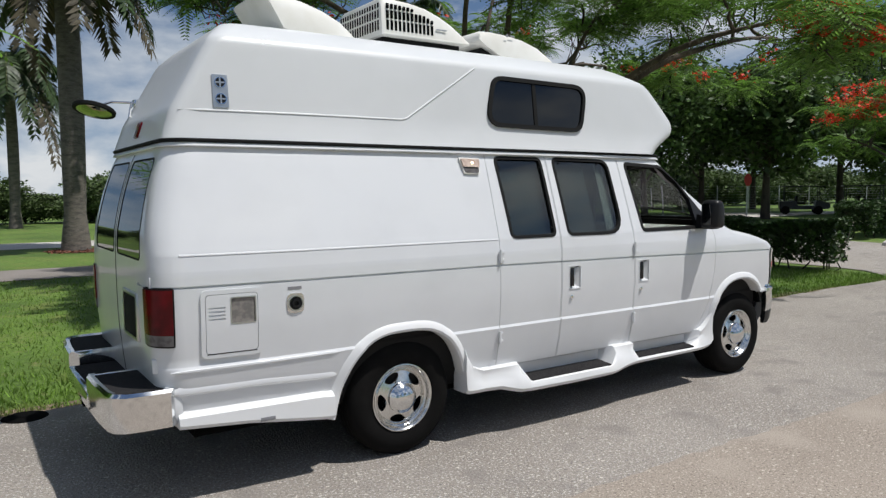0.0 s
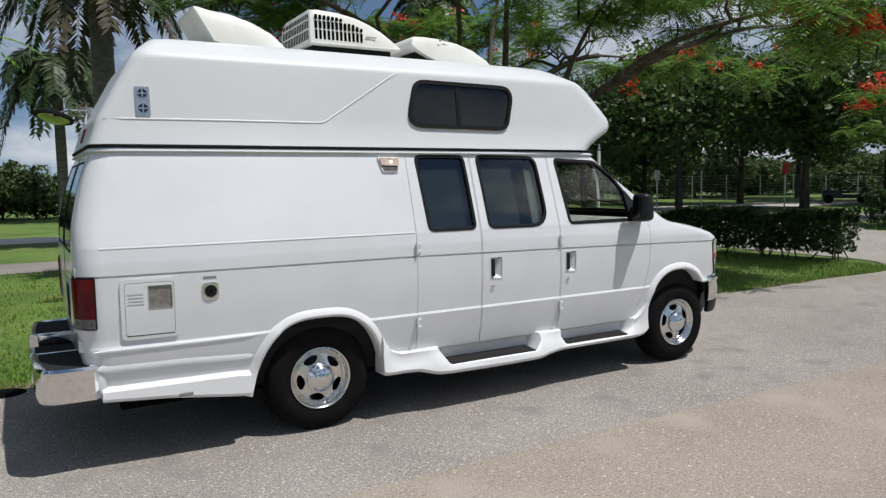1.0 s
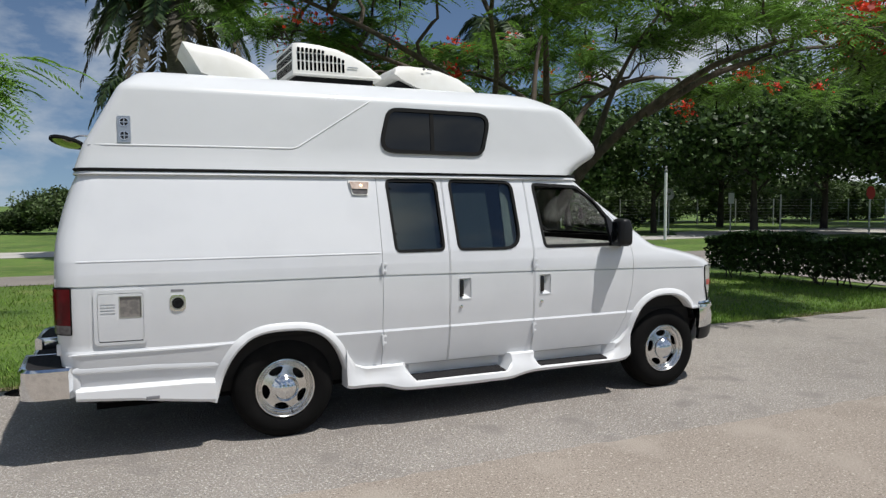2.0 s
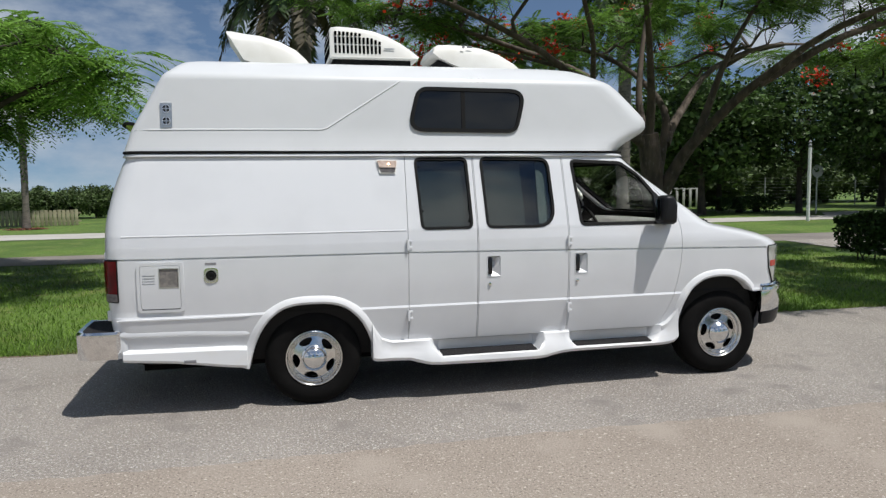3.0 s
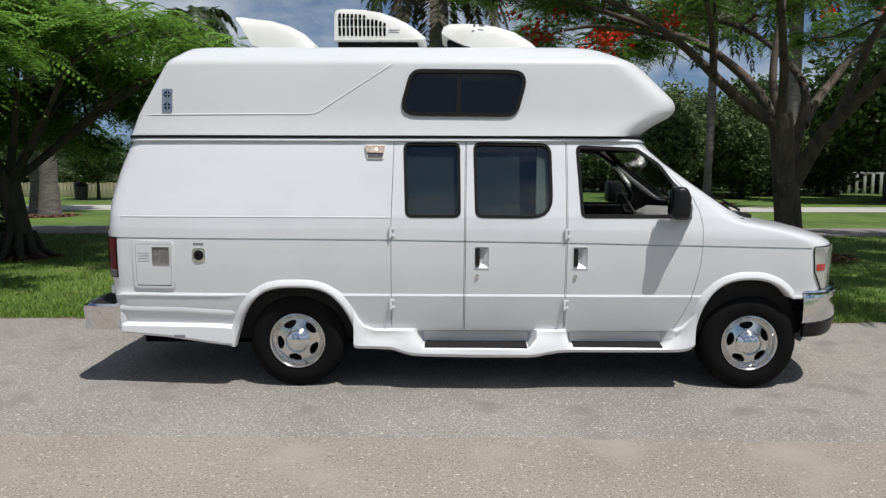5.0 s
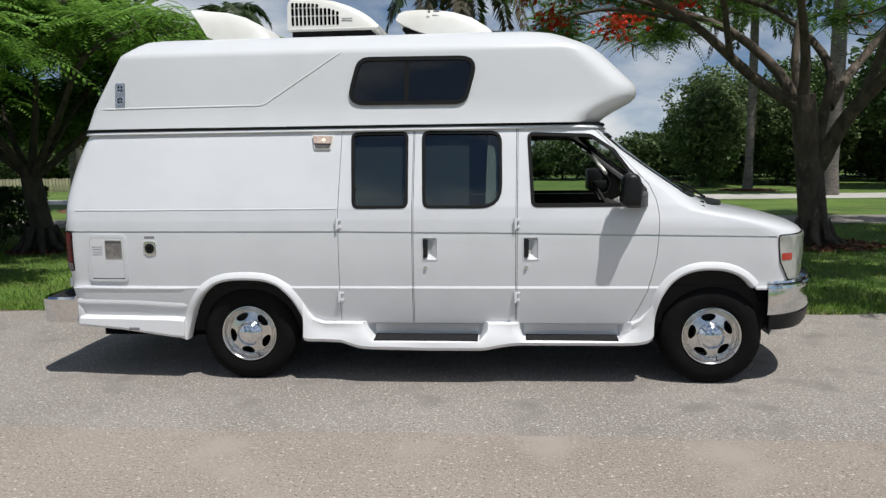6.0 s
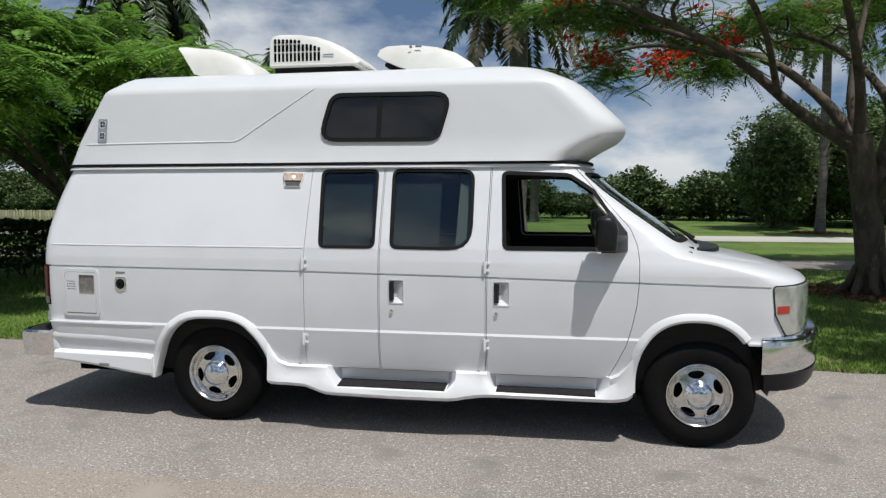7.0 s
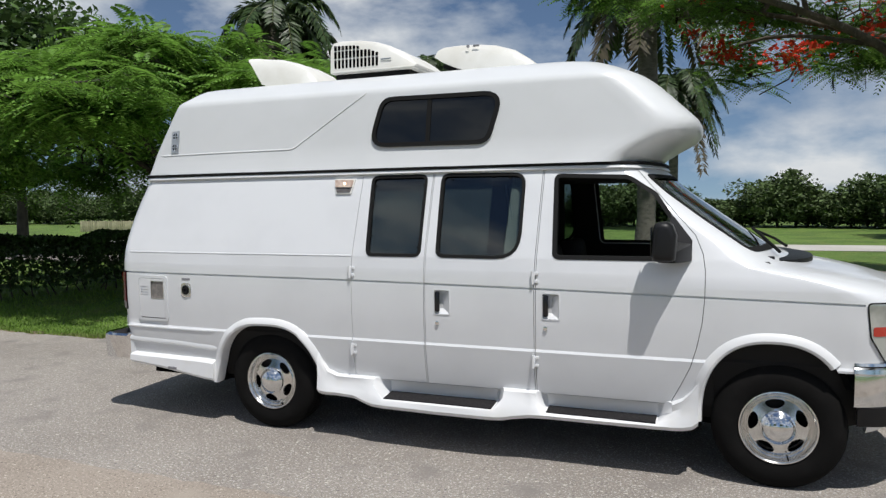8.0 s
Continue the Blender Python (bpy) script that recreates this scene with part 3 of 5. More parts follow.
# moulded line on the roof's side
LINE = [(-1.255, 2.118), (0.11, 2.122), (0.155, 2.134), (0.775, 2.534)]


def bead(points, surface, width, proud, name, material):
    rings = []
    pts = [Vector(p) for p in points]
    dense = [pts[0]]
    for a, b in zip(pts, pts[1:]):
        dense += [a.lerp(b, k / 12) for k in range(1, 13)]
    for i, p in enumerate(dense):
        d = (dense[min(i + 1, len(dense) - 1)] - dense[max(i - 1, 0)]).normalized()
        n = Vector((-d.y, d.x))
        if n.y < 0:
            n = -n
        ring, ease = [], 0.15 if i in (0, len(dense) - 1) else 1.0
        for s, o in ((1.0, -0.006), (0.35, proud * 0.75), (-0.25, proud), (-1.0, -0.006)):
            q, o = p + n * (s * width * ease), o if o < 0 else o * ease - 0.003 * (1 - ease)
            ring.append((q.x, surface(q.x, q.y) - o, q.y))
        rings.append(ring)
    return part(name, loft(rings), material, van)


bead(LINE, roof_y, 0.010, 0.005, "moulding_line", GELCOAT)
bead([(-1.34, 1.338), (-1.32, 1.338), (0.712, 1.338), (0.728, 1.338)], side_y, 0.011, 0.0035, "belt_crease", PAINT)
bead([(-1.40, 0.617), (-0.9, 0.615), (-0.46, 0.592)], side_y, 0.030, 0.007, "body_rib", PAINT)
bead([(-1.40, 0.728), (-0.42, 0.735)], side_y, 0.016, 0.005, "body_rib", PAINT)


def band(z0, z1, out, name, material):
    rings = []
    for z, o in ((z0, -0.03), (z0, out * 0.8), (z0 + 0.25 * (z1 - z0), out), (z1 - 0.25 * (z1 - z0), out), (z1, out * 0.8), (z1, -0.03)):
        zz = min(z, 1.93)
        rings.append(outline(curve_of(WIDE, zz), curve_of(TAIL, zz), curve_of(NOSE, zz), curve_of(ROUND, zz), z, o))
    return part(name, loft(rings, cap=False), material, van)


band(1.912, 1.936, 0.024, "drip_rail", PAINT)
band(1.938, 1.958, 0.030, "roof_seal", SEAL)

# flares, running boards, skirt
def flare(path, name):
    rings, n = [], len(path)
    for i, (x, z) in enumerate(path):
        a, b = Vector(path[max(i - 1, 0)]), Vector(path[min(i + 1, n - 1)])
        d = (b - a).normalized()
        o = Vector((d.y, -d.x))
        y = max(side_y(x, max(z, 0.5)), -1.01)
        ring = []
        for s, out in ((0.040, -0.012), (0.034, 0.006), (0.016, 0.020), (-0.008, 0.026), (-0.022, 0.020), (-0.028, 0.002), (-0.026, -0.07), (0.02, -0.07)):
            ring.append((x + o.x * s, y - out, z + o.y * s))
        rings.append(ring)
    part(name, loft(rings), CLADDING, van)
    part(name, loft([[(p[0], -p[1], p[2]) for p in r] for r in rings]), CLADDING, van)


flare(arch(0.0, 0.500, 0.464, 0.36, -1, 181, 34, 3.0, 0.5), "wheel_flare")
flare(arch(3.470, 0.412, 0.496, 0.40, 42, 182), "wheel_flare")


def board_ring(x, well, yo, zb, lift=0.0, side=-1):
    pts = [(0.87, 0.48 + lift), (0.892 if well else 0.972, 0.470 + lift)]
    pts += [(0.888, 0.360), (yo - 0.012, 0.343), (yo + 0.002, 0.335)] if well else [(0.992, 0.462 + lift), (yo - 0.030 + 0.2 * lift, 0.418 + lift), (yo - 0.004, 0.378 + 0.6 * lift)]
    pts += [(yo + 0.008, zb + 0.030), (yo - 0.012, zb + 0.004), (yo - 0.05, zb), (0.86, zb)]
    return [(x, side * y, z) for y, z in pts]


BOARD = [(0.448, 0, 1.012, 0.330, 0.16), (0.475, 0, 1.012, 0.320, 0.10), (0.52, 0, 1.012, 0.318, 0.03), (0.60, 0, 1.010, 0.318), (0.74, 0, 1.012, 0.312), (0.86, 0, 1.035, 0.280), (0.905, 0, 1.045, 0.273), (0.985, 1, 1.05, 0.270),
         (1.40, 1, 1.055, 0.266), (1.79, 1, 1.05, 0.266), (1.855, 0, 1.045, 0.270), (1.93, 0, 1.035, 0.285), (2.03, 0, 1.022, 0.297), (2.075, 0, 1.02, 0.299),
         (2.125, 1, 1.015, 0.300), (2.50, 1, 1.012, 0.300), (2.83, 1, 1.006, 0.300), (2.915, 0, 1.006, 0.301), (2.975, 0, 1.006, 0.306, 0.03), (3.03, 0, 1.006, 0.318, 0.09), (3.066, 0, 1.004, 0.345, 0.15)]
for s in (-1, 1):
    part("running_board", loft([board_ring(*b, side=s) for b in BOARD]), CLADDING, van, "moulded white running board with two steps", sharp=40)
for x0, x1, yo in ((0.985, 1.79, 1.048), (2.13, 2.83, 1.008)):
    pad = loft([[(x, -y, z) for y, z in ((0.900, 0.366), (yo - 0.008, 0.350), (yo - 0.008, 0.340), (0.900, 0.352))] for x in (x0 + 0.01, (x0 + x1) / 2, x1 - 0.01)])
    part("step_pad", pad, PAD, van, "dark grey non-slip step pad")
    part("scuff_strip", box((x1 - x0 - 0.02, 0.006, 0.080), ((x0 + x1) / 2, -0.893, 0.420), 0.002), CLADDING, van)
SKIRT = [(-1.365, 0.500, 0.424), (-1.0, 0.500, 0.400), (-0.66, 0.498, 0.356), (-0.57, 0.495, 0.345), (-0.495, 0.488, 0.340)]
for s in (-1, 1):
    rings = []
    for x, top, low in SKIRT:
        y = -side_y(x, 0.6)
        rings.append([(x, s * (y + o), z) for o, z in ((-0.05, top + 0.02), (0.002, top), (0.022, top - 0.016), (0.026, low + 0.02), (0.012, low), (-0.10, low))])
    part("rear_skirt", loft(rings), CLADDING, van)
part("skirt_badge", box((0.085, 0.004, 0.022), (-0.90, side_y(-0.9, 0.6) - 0.028, 0.412), 0.002), DECAL, van)
for s in (-1, 1):
    part("rear_corner", box((0.10, 0.10, 0.20), (-1.38, s * 0.885, 0.56), 0.03), PAINT, van)


# wheels
def spoke_disc(s, turn, inner=0.03, outer=0.171):
    """A flat disc with five oval openings, sector by sector."""
    bm = bmesh.new()
    for k in range(5):
        mid = radians(turn + 72 * k)
        c, e = Vector((math.cos(mid), math.sin(mid))), Vector((-math.sin(mid), math.cos(mid)))
        heart, rows = c * 0.136, []
        for j in range(40):
            t = 2 * math.pi * j / 40
            oval = c * (0.138 + 0.025 * math.sin(t)) + e * (0.050 * math.cos(t) * (1 + 0.15 * math.sin(t)))
            way = (oval - heart).normalized()
            lo, hi = 0.0, 0.25
            for _ in range(24):
                m = (lo + hi) / 2
                p = heart + way * m
                off = math.atan2(p.dot(e), p.dot(c))
                inside = inner < p.length < outer and abs(off) < math.pi / 5
                lo, hi = (m, hi) if inside else (lo, m)
            rim_p = heart + way * lo
            near = oval.lerp(rim_p, 0.06)
            rows.append([bm.verts.new((p.x, s * h, p.y)) for p, h in ((oval, -0.02), (oval, 0.034 - 0.26 * (oval.length - 0.03)), (near, 0.040 - 0.26 * (near.length - 0.03)), (rim_p, 0.040 - 0.26 * (rim_p.length - 0.03)))])
        for r0, r1 in zip(rows, rows[1:] + rows[:1]):
            for i in range(3):
                bm.faces.new((r0[i], r1[i], r1[i + 1], r0[i + 1]))
    bmesh.ops.remove_doubles(bm, verts=bm.verts, dist=1e-5)
    return bm


def wheel(x, y, name):
    hub = thing(name, "", "", (x, y, 0.368))
    hub.parent = van
    del_keys = [k for k in ("label", "category") if k in hub]
    for k in del_keys:
        del hub[k]
    s = -1 if y < 0 else 1
    w = 0.245
    tread = [(0.205, 0.0), (0.215, -0.012), (0.235, -0.020), (0.280, -0.028), (0.325, -0.020), (0.352, -0.002), (0.366, 0.014),
             (0.369, 0.030), (0.363, 0.033), (0.363, 0.040), (0.371, 0.043), (0.372, 0.075), (0.365, 0.078), (0.365, 0.086), (0.373, 0.089), (0.373, 0.12),
             (0.366, 0.123), (0.366, 0.131), (0.372, 0.134), (0.371, 0.165), (0.362, 0.168), (0.362, 0.176), (0.368, 0.18), (0.352, 0.21), (0.28, 0.235), (0.205, 0.21)]
    part("tyre", lathe([(r, -s * h + s * 0.02) for r, h in tread], 64, ring_shape=True), TYRE, hub)
    barrel = [(0.168, 0.014), (0.174, 0.007), (0.181, 0.004), (0.188, 0.008), (0.196, 0.022), (0.203, 0.038), (0.209, 0.043), (0.215, 0.042), (0.219, 0.034), (0.214, 0.016), (0.205, -0.04), (0.168, -0.04)]
    disc_ob = part("rim", spoke_disc(s, 116 if x < 1 else 97.3), ALLOY, hub)
    part("rim_lip", lathe([(r, s * h) for r, h in barrel], 90, ring_shape=True), ALLOY, disc_ob, "polished outer lip")
    part("hub_cap", lathe([(0.094, s * 0.018), (0.100, s * 0.030), (0.098, s * 0.042), (0.088, s * 0.050), (0.082, s * 0.058), (0.066, s * 0.073), (0.042, s * 0.085), (0.0, s * 0.090), (0.0, 0.0), (0.05, 0.0)], 40), CHROME, hub)
    part("brake_drum", lathe([(0.0, s * -0.05), (0.155, s * -0.055), (0.165, s * -0.10), (0.0, s * -0.12)], 40), UNDER, hub)
    part("valve", lathe([(0.004, 0), (0.004, s * 0.03), (0.0, s * 0.032)], 8, at=(0.05, 0, -0.165)), SEAL, hub)
    return hub


for x in (0.0, 3.505):
    for y in (-0.90, 0.90):
        wheel(x, y, "wheel")
for x in (0.0, 3.505):
    part("axle", lathe([(0.04, -0.8), (0.04, 0.8)], 16, at=(x, 0, 0.368)), UNDER, van)
part("differential", lathe([(0.02, -0.16), (0.12, -0.1), (0.15, 0), (0.12, 0.1), (0.02, 0.16)], 20, at=(0, 0, 0.36)), UNDER, van)
part("exhaust_pipe", tube([(0.5, -0.55, 0.30), (-0.3, -0.60, 0.30), (-0.75, -0.66, 0.37), (-0.92, -0.76, 0.385)], 0.03, 12), UNDER, van)
part("fuel_tank", box((1.2, 0.7, 0.2), (1.4, 0.3, 0.30), 0.04), UNDER, van)


# bumpers
def front_line(t, x0, lead, wide, power=2.0):
    a = math.pi * t - math.pi / 2
    c, s = math.cos(a), math.sin(a)
    return x0 + lead * max(0, c) ** (2 / power), wide * math.copysign(abs(s) ** (2 / power), s)


def wrap(section, x0, lead, wide, name, material, steps=48):
    rings = []
    for k in range(steps + 1):
        t = k / steps
        ring = []
        for o, z in section:
            x, y = front_line(t, x0, lead + o, wide + o * 0.6)
            ring.append((x, y, z))
        rings.append(ring)
    return part(name, loft(rings), material, van)


bar = wrap([(0.0, 0.535), (0.055, 0.535), (0.075, 0.56), (0.080, 0.66), (0.070, 0.715), (0.085, 0.728), (0.080, 0.752), (0.055, 0.762), (0.0, 0.755)], 3.885, 0.480, 0.935, "front_bumper", CHROME)
wrap([(-0.02, 0.425), (0.030, 0.42), (0.052, 0.45), (0.070, 0.535), (0.0, 0.54)], 3.905, 0.460, 0.925, "lower_valance", BLACK)
wrap([(0.0, 0.758), (0.066, 0.760), (0.066, 0.767), (0.0, 0.768)], 3.885, 0.480, 0.930, "bumper_seal", SEAL)
wrap([(0.0, 0.767), (0.062, 0.767), (0.056, 0.783), (0.0, 0.79)], 3.885, 0.480, 0.930, "bumper_top_strip", CHROME)
part("grille", loft([[(4.365 - 0.42 * (y / 0.56) ** 2 * 0.25, y, z) for z in (0.80, 1.06)] + [(4.20, y, z) for z in (1.06, 0.80)] for y in np.linspace(-0.56, 0.56, 13)]), CHROME, van)

REAR = [(-1.40, -0.955), (-1.50, -0.955), (-1.62, -0.945), (-1.675, -0.905), (-1.695, -0.84), (-1.71, -0.60), (-1.715, -0.36)]
for s in (-1, 1):
    rings = []
    for x, y in REAR:
        sec = [((x, y), 0.452), ((x - 0.004, y - 0.006), 0.60), ((x - 0.002, y - 0.004), 0.635), ((x + 0.012, y + 0.010), 0.652)]
        rings.append([(p[0], s * abs(p[1]), z) for p, z in sec] +
                     [(x + 0.05, s * abs(y + 0.05), 0.640), (x + 0.05, s * abs(y + 0.05), 0.452)])
    blk = part("rear_bumper", loft(rings), CHROME, van, "chrome rear step bumper")
    top = [(-1.41, 0.90), (-1.60, 0.895), (-1.655, 0.86), (-1.675, 0.80), (-1.69, 0.38), (-1.41, 0.38)]
    part("step_tread", prism([(x, s * y) for x, y in top], 0.60, 0.645, "z"), PAD, blk)
    part("inner_cheek", box((0.28, 0.02, 0.10), (-1.57, s * 0.365, 0.598), 0.005), CHROME, blk)
mid_bar = part("rear_bumper_centre", box((0.05, 0.76, 0.10), (-1.70, 0, 0.505), 0.015), CHROME, van)
part("step_tread", box((0.26, 0.70, 0.03), (-1.56, 0, 0.545), 0.004), PAD, mid_bar)
part("tow_bar", box((0.2, 0.08, 0.08), (-1.60, 0, 0.42), 0.01), UNDER, van)

# lamps and fittings on the right side
def layer_part(points, name, material, layer, parent=None, holes=(), label=""):
    return part(name, carve(layer, ("INTERSECT", right(points)), *[("DIFFERENCE", right(h)) for h in holes]), material, parent or van, label)


L_FLUSH, L_THIN, L_THICK = skin(0.005, -0.02), skin(0.010, -0.02), skin(0.018, -0.02)
LAMP_R = rect(-1.9, 0.862, -1.372, 1.172, 0.012)
for s in (-1, 1):
    cut = (-1.4, -0.78) if s < 0 else (0.78, 1.4)
    for lo, hi, m, nm in ((0.928, 1.163, RED_LENS, "tail_lamp"), (0.871, 0.928, GREY_LENS, "reversing_lamp")):
        part(nm, carve(L_THIN, ("INTERSECT", prism(rect(-1.9, lo, -1.381, hi), *cut))), m, van, "dark red tail lamp lens" if m is RED_LENS else "")
    part("lamp_bezel", carve(L_FLUSH, ("INTERSECT", prism(LAMP_R, *cut)), ("DIFFERENCE", prism(rect(-1.9, 0.871, -1.381, 1.163), -1.5, 1.5))), SEAL, van)
HEAD = rounded([(3.945, 1.118), (4.50, 1.118), (4.50, 0.79), (4.045, 0.79), (3.965, 0.93)], [0.02, 0, 0, 0.03, 0.02])
for s in (-1, 1):
    cut = (-1.4, -0.52) if s < 0 else (0.52, 1.4)
    hl = part("headlight", carve(L_THIN, ("INTERSECT", prism(HEAD, *cut))), HEAD_LENS, van, "clouded clear headlight lens")
    part("lamp_bezel", carve(L_FLUSH, ("INTERSECT", prism(grown(HEAD, 0.006), *cut)), ("DIFFERENCE", prism(HEAD, -1.5, 1.5))), SEAL, hl)
    part("side_marker", carve(skin(0.0125, -0.01), ("INTERSECT", prism(rect(3.972, 0.938, 4.06, 0.990, 0.01), *((-1.4, -0.8) if s < 0 else (0.8, 1.4))))), AMBER, hl, "orange marker lens")

# service hatch
hatch_out = rect(-1.245, 0.785, -0.920, 1.150, 0.035)
hatch_in = rect(-1.222, 0.808, -0.943, 1.128, 0.025)
hatch = layer_part(hatch_out, "service_hatch", PAINT, L_THIN, holes=[hatch_in])
win = rect(-1.092, 0.962, -0.953, 1.108, 0.008)
layer_part(grown(hatch_in, -0.003), "hatch_door", PAINT, L_THIN, hatch, [win] + [rect(-1.205, z, -1.118, z + 0.009) for z in (0.990, 1.010, 1.030, 1.050)])
layer_part(grown(win, -0.002), "hatch_grille", MESH_GREY, L_FLUSH, hatch)
layer_part(win, "grille_edge", BRUSHED, skin(0.012, -0.01), hatch, [grown(win, -0.006)])
layer_part(rect(-1.208, 0.986, -1.114, 1.063), "vent_backing", CLADDING, skin(0.001, -0.02), hatch)
# thin black strip laid on as the shadow below the hatch door
layer_part(rect(-1.215, 0.806, -0.95, 0.811), "hatch_shadow_gap", SEAL, skin(0.011, -0.01), hatch)

# round water inlet
cap = layer_part(disc(-0.728, 1.045, 0.047), "water_inlet", BRUSHED, L_THIN, holes=[disc(-0.728, 1.045, 0.038)])
layer_part(disc(-0.728, 1.045, 0.038), "inlet_cap", BLACK, L_FLUSH, cap)
layer_part(disc(-0.728, 1.045, 0.024), "cap_boss", BLACK, L_THICK, cap, [disc(-0.728, 1.045, 0.014)])
layer_part(rect(-0.778, 0.990, -0.678, 1.100, 0.03), "inlet_plate", CHROME, L_FLUSH, cap, [disc(-0.728, 1.045, 0.038)])
layer_part(rect(-0.770, 1.122, -0.690, 1.138), "inlet_decal", DECAL, skin(0.002, -0.005), cap)

# porch lamp: a shallow tray with an amber lens above and a clear one below
lamp = layer_part(rounded([(0.522, 1.888), (0.694, 1.886), (0.672, 1.778), (0.548, 1.780)], 0.010), "porch_lamp", OLD_WHITE, skin(0.014, -0.02), holes=[rounded([(0.532, 1.880), (0.684, 1.878), (0.664, 1.786), (0.556, 1.788)], 0.008)])
layer_part(rounded([(0.532, 1.880), (0.684, 1.878), (0.674, 1.824), (0.544, 1.826)], 0.008), "lamp_lens", LAMP_LENS, skin(0.026, -0.02), lamp, label="amber ribbed lens with a lit bulb")
layer_part(rounded([(0.545, 1.822), (0.674, 1.820), (0.664, 1.786), (0.556, 1.788)], 0.008), "lower_lens", GREY_LENS, skin(0.018, -0.02), lamp)
part("bulb", lathe([(0.0, -0.008), (0.010, -0.004), (0.011, 0.0), (0.0, 0.004)], 12, at=(0.618, side_y(0.618, 1.852) - 0.027, 1.852)), BULB, lamp)

# hinges, handles and locks
def hinge(x, z):
    y = side_y(x, z)
    bm = box((0.020, 0.020, 0.075), (x, y - 0.008, z), 0.006)
    box((0.040, 0.010, 0.022), (x + 0.012, y - 0.004, z + 0.026), 0.003, bm=bm)
    box((0.040, 0.010, 0.022), (x + 0.012, y - 0.004, z - 0.026), 0.003, bm=bm)
    bmesh.ops.create_cone(bm, cap_ends=True, segments=10, radius1=0.009, radius2=0.009, depth=0.085, matrix=Matrix.Translation((x - 0.004, y - 0.016, z)))
    part("hinge", bm, PAINT, van)


for x, zs in ((0.735, (1.225, 0.672)), (2.062, (1.218, 0.672))):
    for z in zs:
        hinge(x, z)
for x in (1.372, 2.118):
    y = side_y(x, 1.03)
    h = part("door_handle", carve(skin(0.003, -0.012), ("INTERSECT", right(rect(x - 0.004, 0.948, x + 0.116, 1.122, 0.014))), ("DIFFERENCE", right(rect(x + 0.003, 0.955, x + 0.109, 1.115, 0.012)))), PAINT, van)
    part("handle_bowl", loft([[(x + 0.112, y + o, 0.954), (x + 0.112, y + o, 1.116), (x + 0.055, y + 0.030, 1.085), (x + 0.055, y + 0.030, 0.985)] for o in (0.001, 0.034)]), PAINT, h)
    part("bowl_floor", loft([[(x + 0.004, y + o, 0.953), (x + 0.110, y + o, 0.953), (x + 0.060, y + 0.029, 0.990), (x + 0.004, y + 0.029, 0.990)] for o in (0.000, 0.034)]), PAINT, h)
    part("pull", box((0.034, 0.020, 0.138), (x + 0.024, y - 0.002, 1.038), 0.009), GLOSS_BLACK, h, "black pull lever")
    part("lock", lathe([(0.0, -0.008), (0.013, -0.006), (0.014, 0.0), (0.0, 0.004)], 14, at=(x + 0.022, y, 0.893)), CHROME, h)

# right mirror
def mirror_ring(y, grow, lean_in):
    pts = rounded([(2.800 + lean_in, 1.345), (2.940 - lean_in * 0.5, 1.345), (2.945 - lean_in, 1.500), (2.915 - lean_in, 1.578), (2.815 + lean_in, 1.578)], [0.035, 0.03, 0.05, 0.05, 0.045], 4)
    cx, cz = 2.872, 1.46
    return [(cx + (px - cx) * grow, y, cz + (pz - cz) * grow) for px, pz in pts]


mirror = part("wing_mirror", loft([mirror_ring(*m) for m in ((-1.195, 0.72, 0.02), (-1.188, 0.88, 0.012), (-1.172, 0.97, 0.004), (-1.14, 1.0, 0.0), (-1.075, 1.0, 0.0), (-1.055, 0.96, 0.0), (-1.045, 0.86, 0.0))]), BLACK, van, "black wing mirror", sharp=50)
part("mirror_arm", loft([[(x0, y, 1.338), (x1, y, 1.338), (x1, y, z1), (x0 + 0.02, y, z1 + 0.02)] for y, x0, x1, z1 in ((-1.13, 2.84, 2.935, 1.40), (-1.06, 2.86, 2.98, 1.42), (-0.955, 2.86, 3.02, 1.44))]), BLACK, mirror, sharp=50)
# black glass instead of a mirror, standing in for its dark reflection
part("mirror_glass", box((0.006, 0.080, 0.17), (2.801, -1.112, 1.462), 0.002), BLACK_GLASS, mirror)
lmir = part("wing_mirror", box((0.16, 0.20, 0.22), (2.90, 1.20, 1.46), 0.03), BLACK, van)
part("mirror_arm", box((0.12, 0.16, 0.10), (2.94, 1.03, 1.40), 0.02), BLACK, lmir)
part("mirror_triangle", carve(skin(0.008, -0.03), ("INTERSECT", right(rounded([(2.885, 1.335), (3.02, 1.335), (3.02, 1.46), (2.89, 1.63)], 0.02)))), BLACK, mirror)

# roof fittings
plate = on_roof(rect(-1.070, 2.135, -0.985, 2.318, 0.008), "twin_vent_plate", BRUSHED, roof_skin(0.007, -0.02))
for z in (2.275, 2.183):
    ring = on_roof(disc(-1.027, z, 0.031), "vent_ring", CHROME, roof_skin(0.012, -0.01), plate, [disc(-1.027, z, 0.026)])
    on_roof(disc(-1.027, z, 0.026), "vent_hole", BLACK, roof_skin(0.008, -0.01), plate)
    on_roof(rect(-1.031, z - 0.026, -1.023, z + 0.026), "vent_bar", BRUSHED, roof_skin(0.010, -0.01), plate)
    on_roof(rect(-1.053, z - 0.004, -1.001, z + 0.004), "vent_bar", BRUSHED, roof_skin(0.010, -0.01), plate)


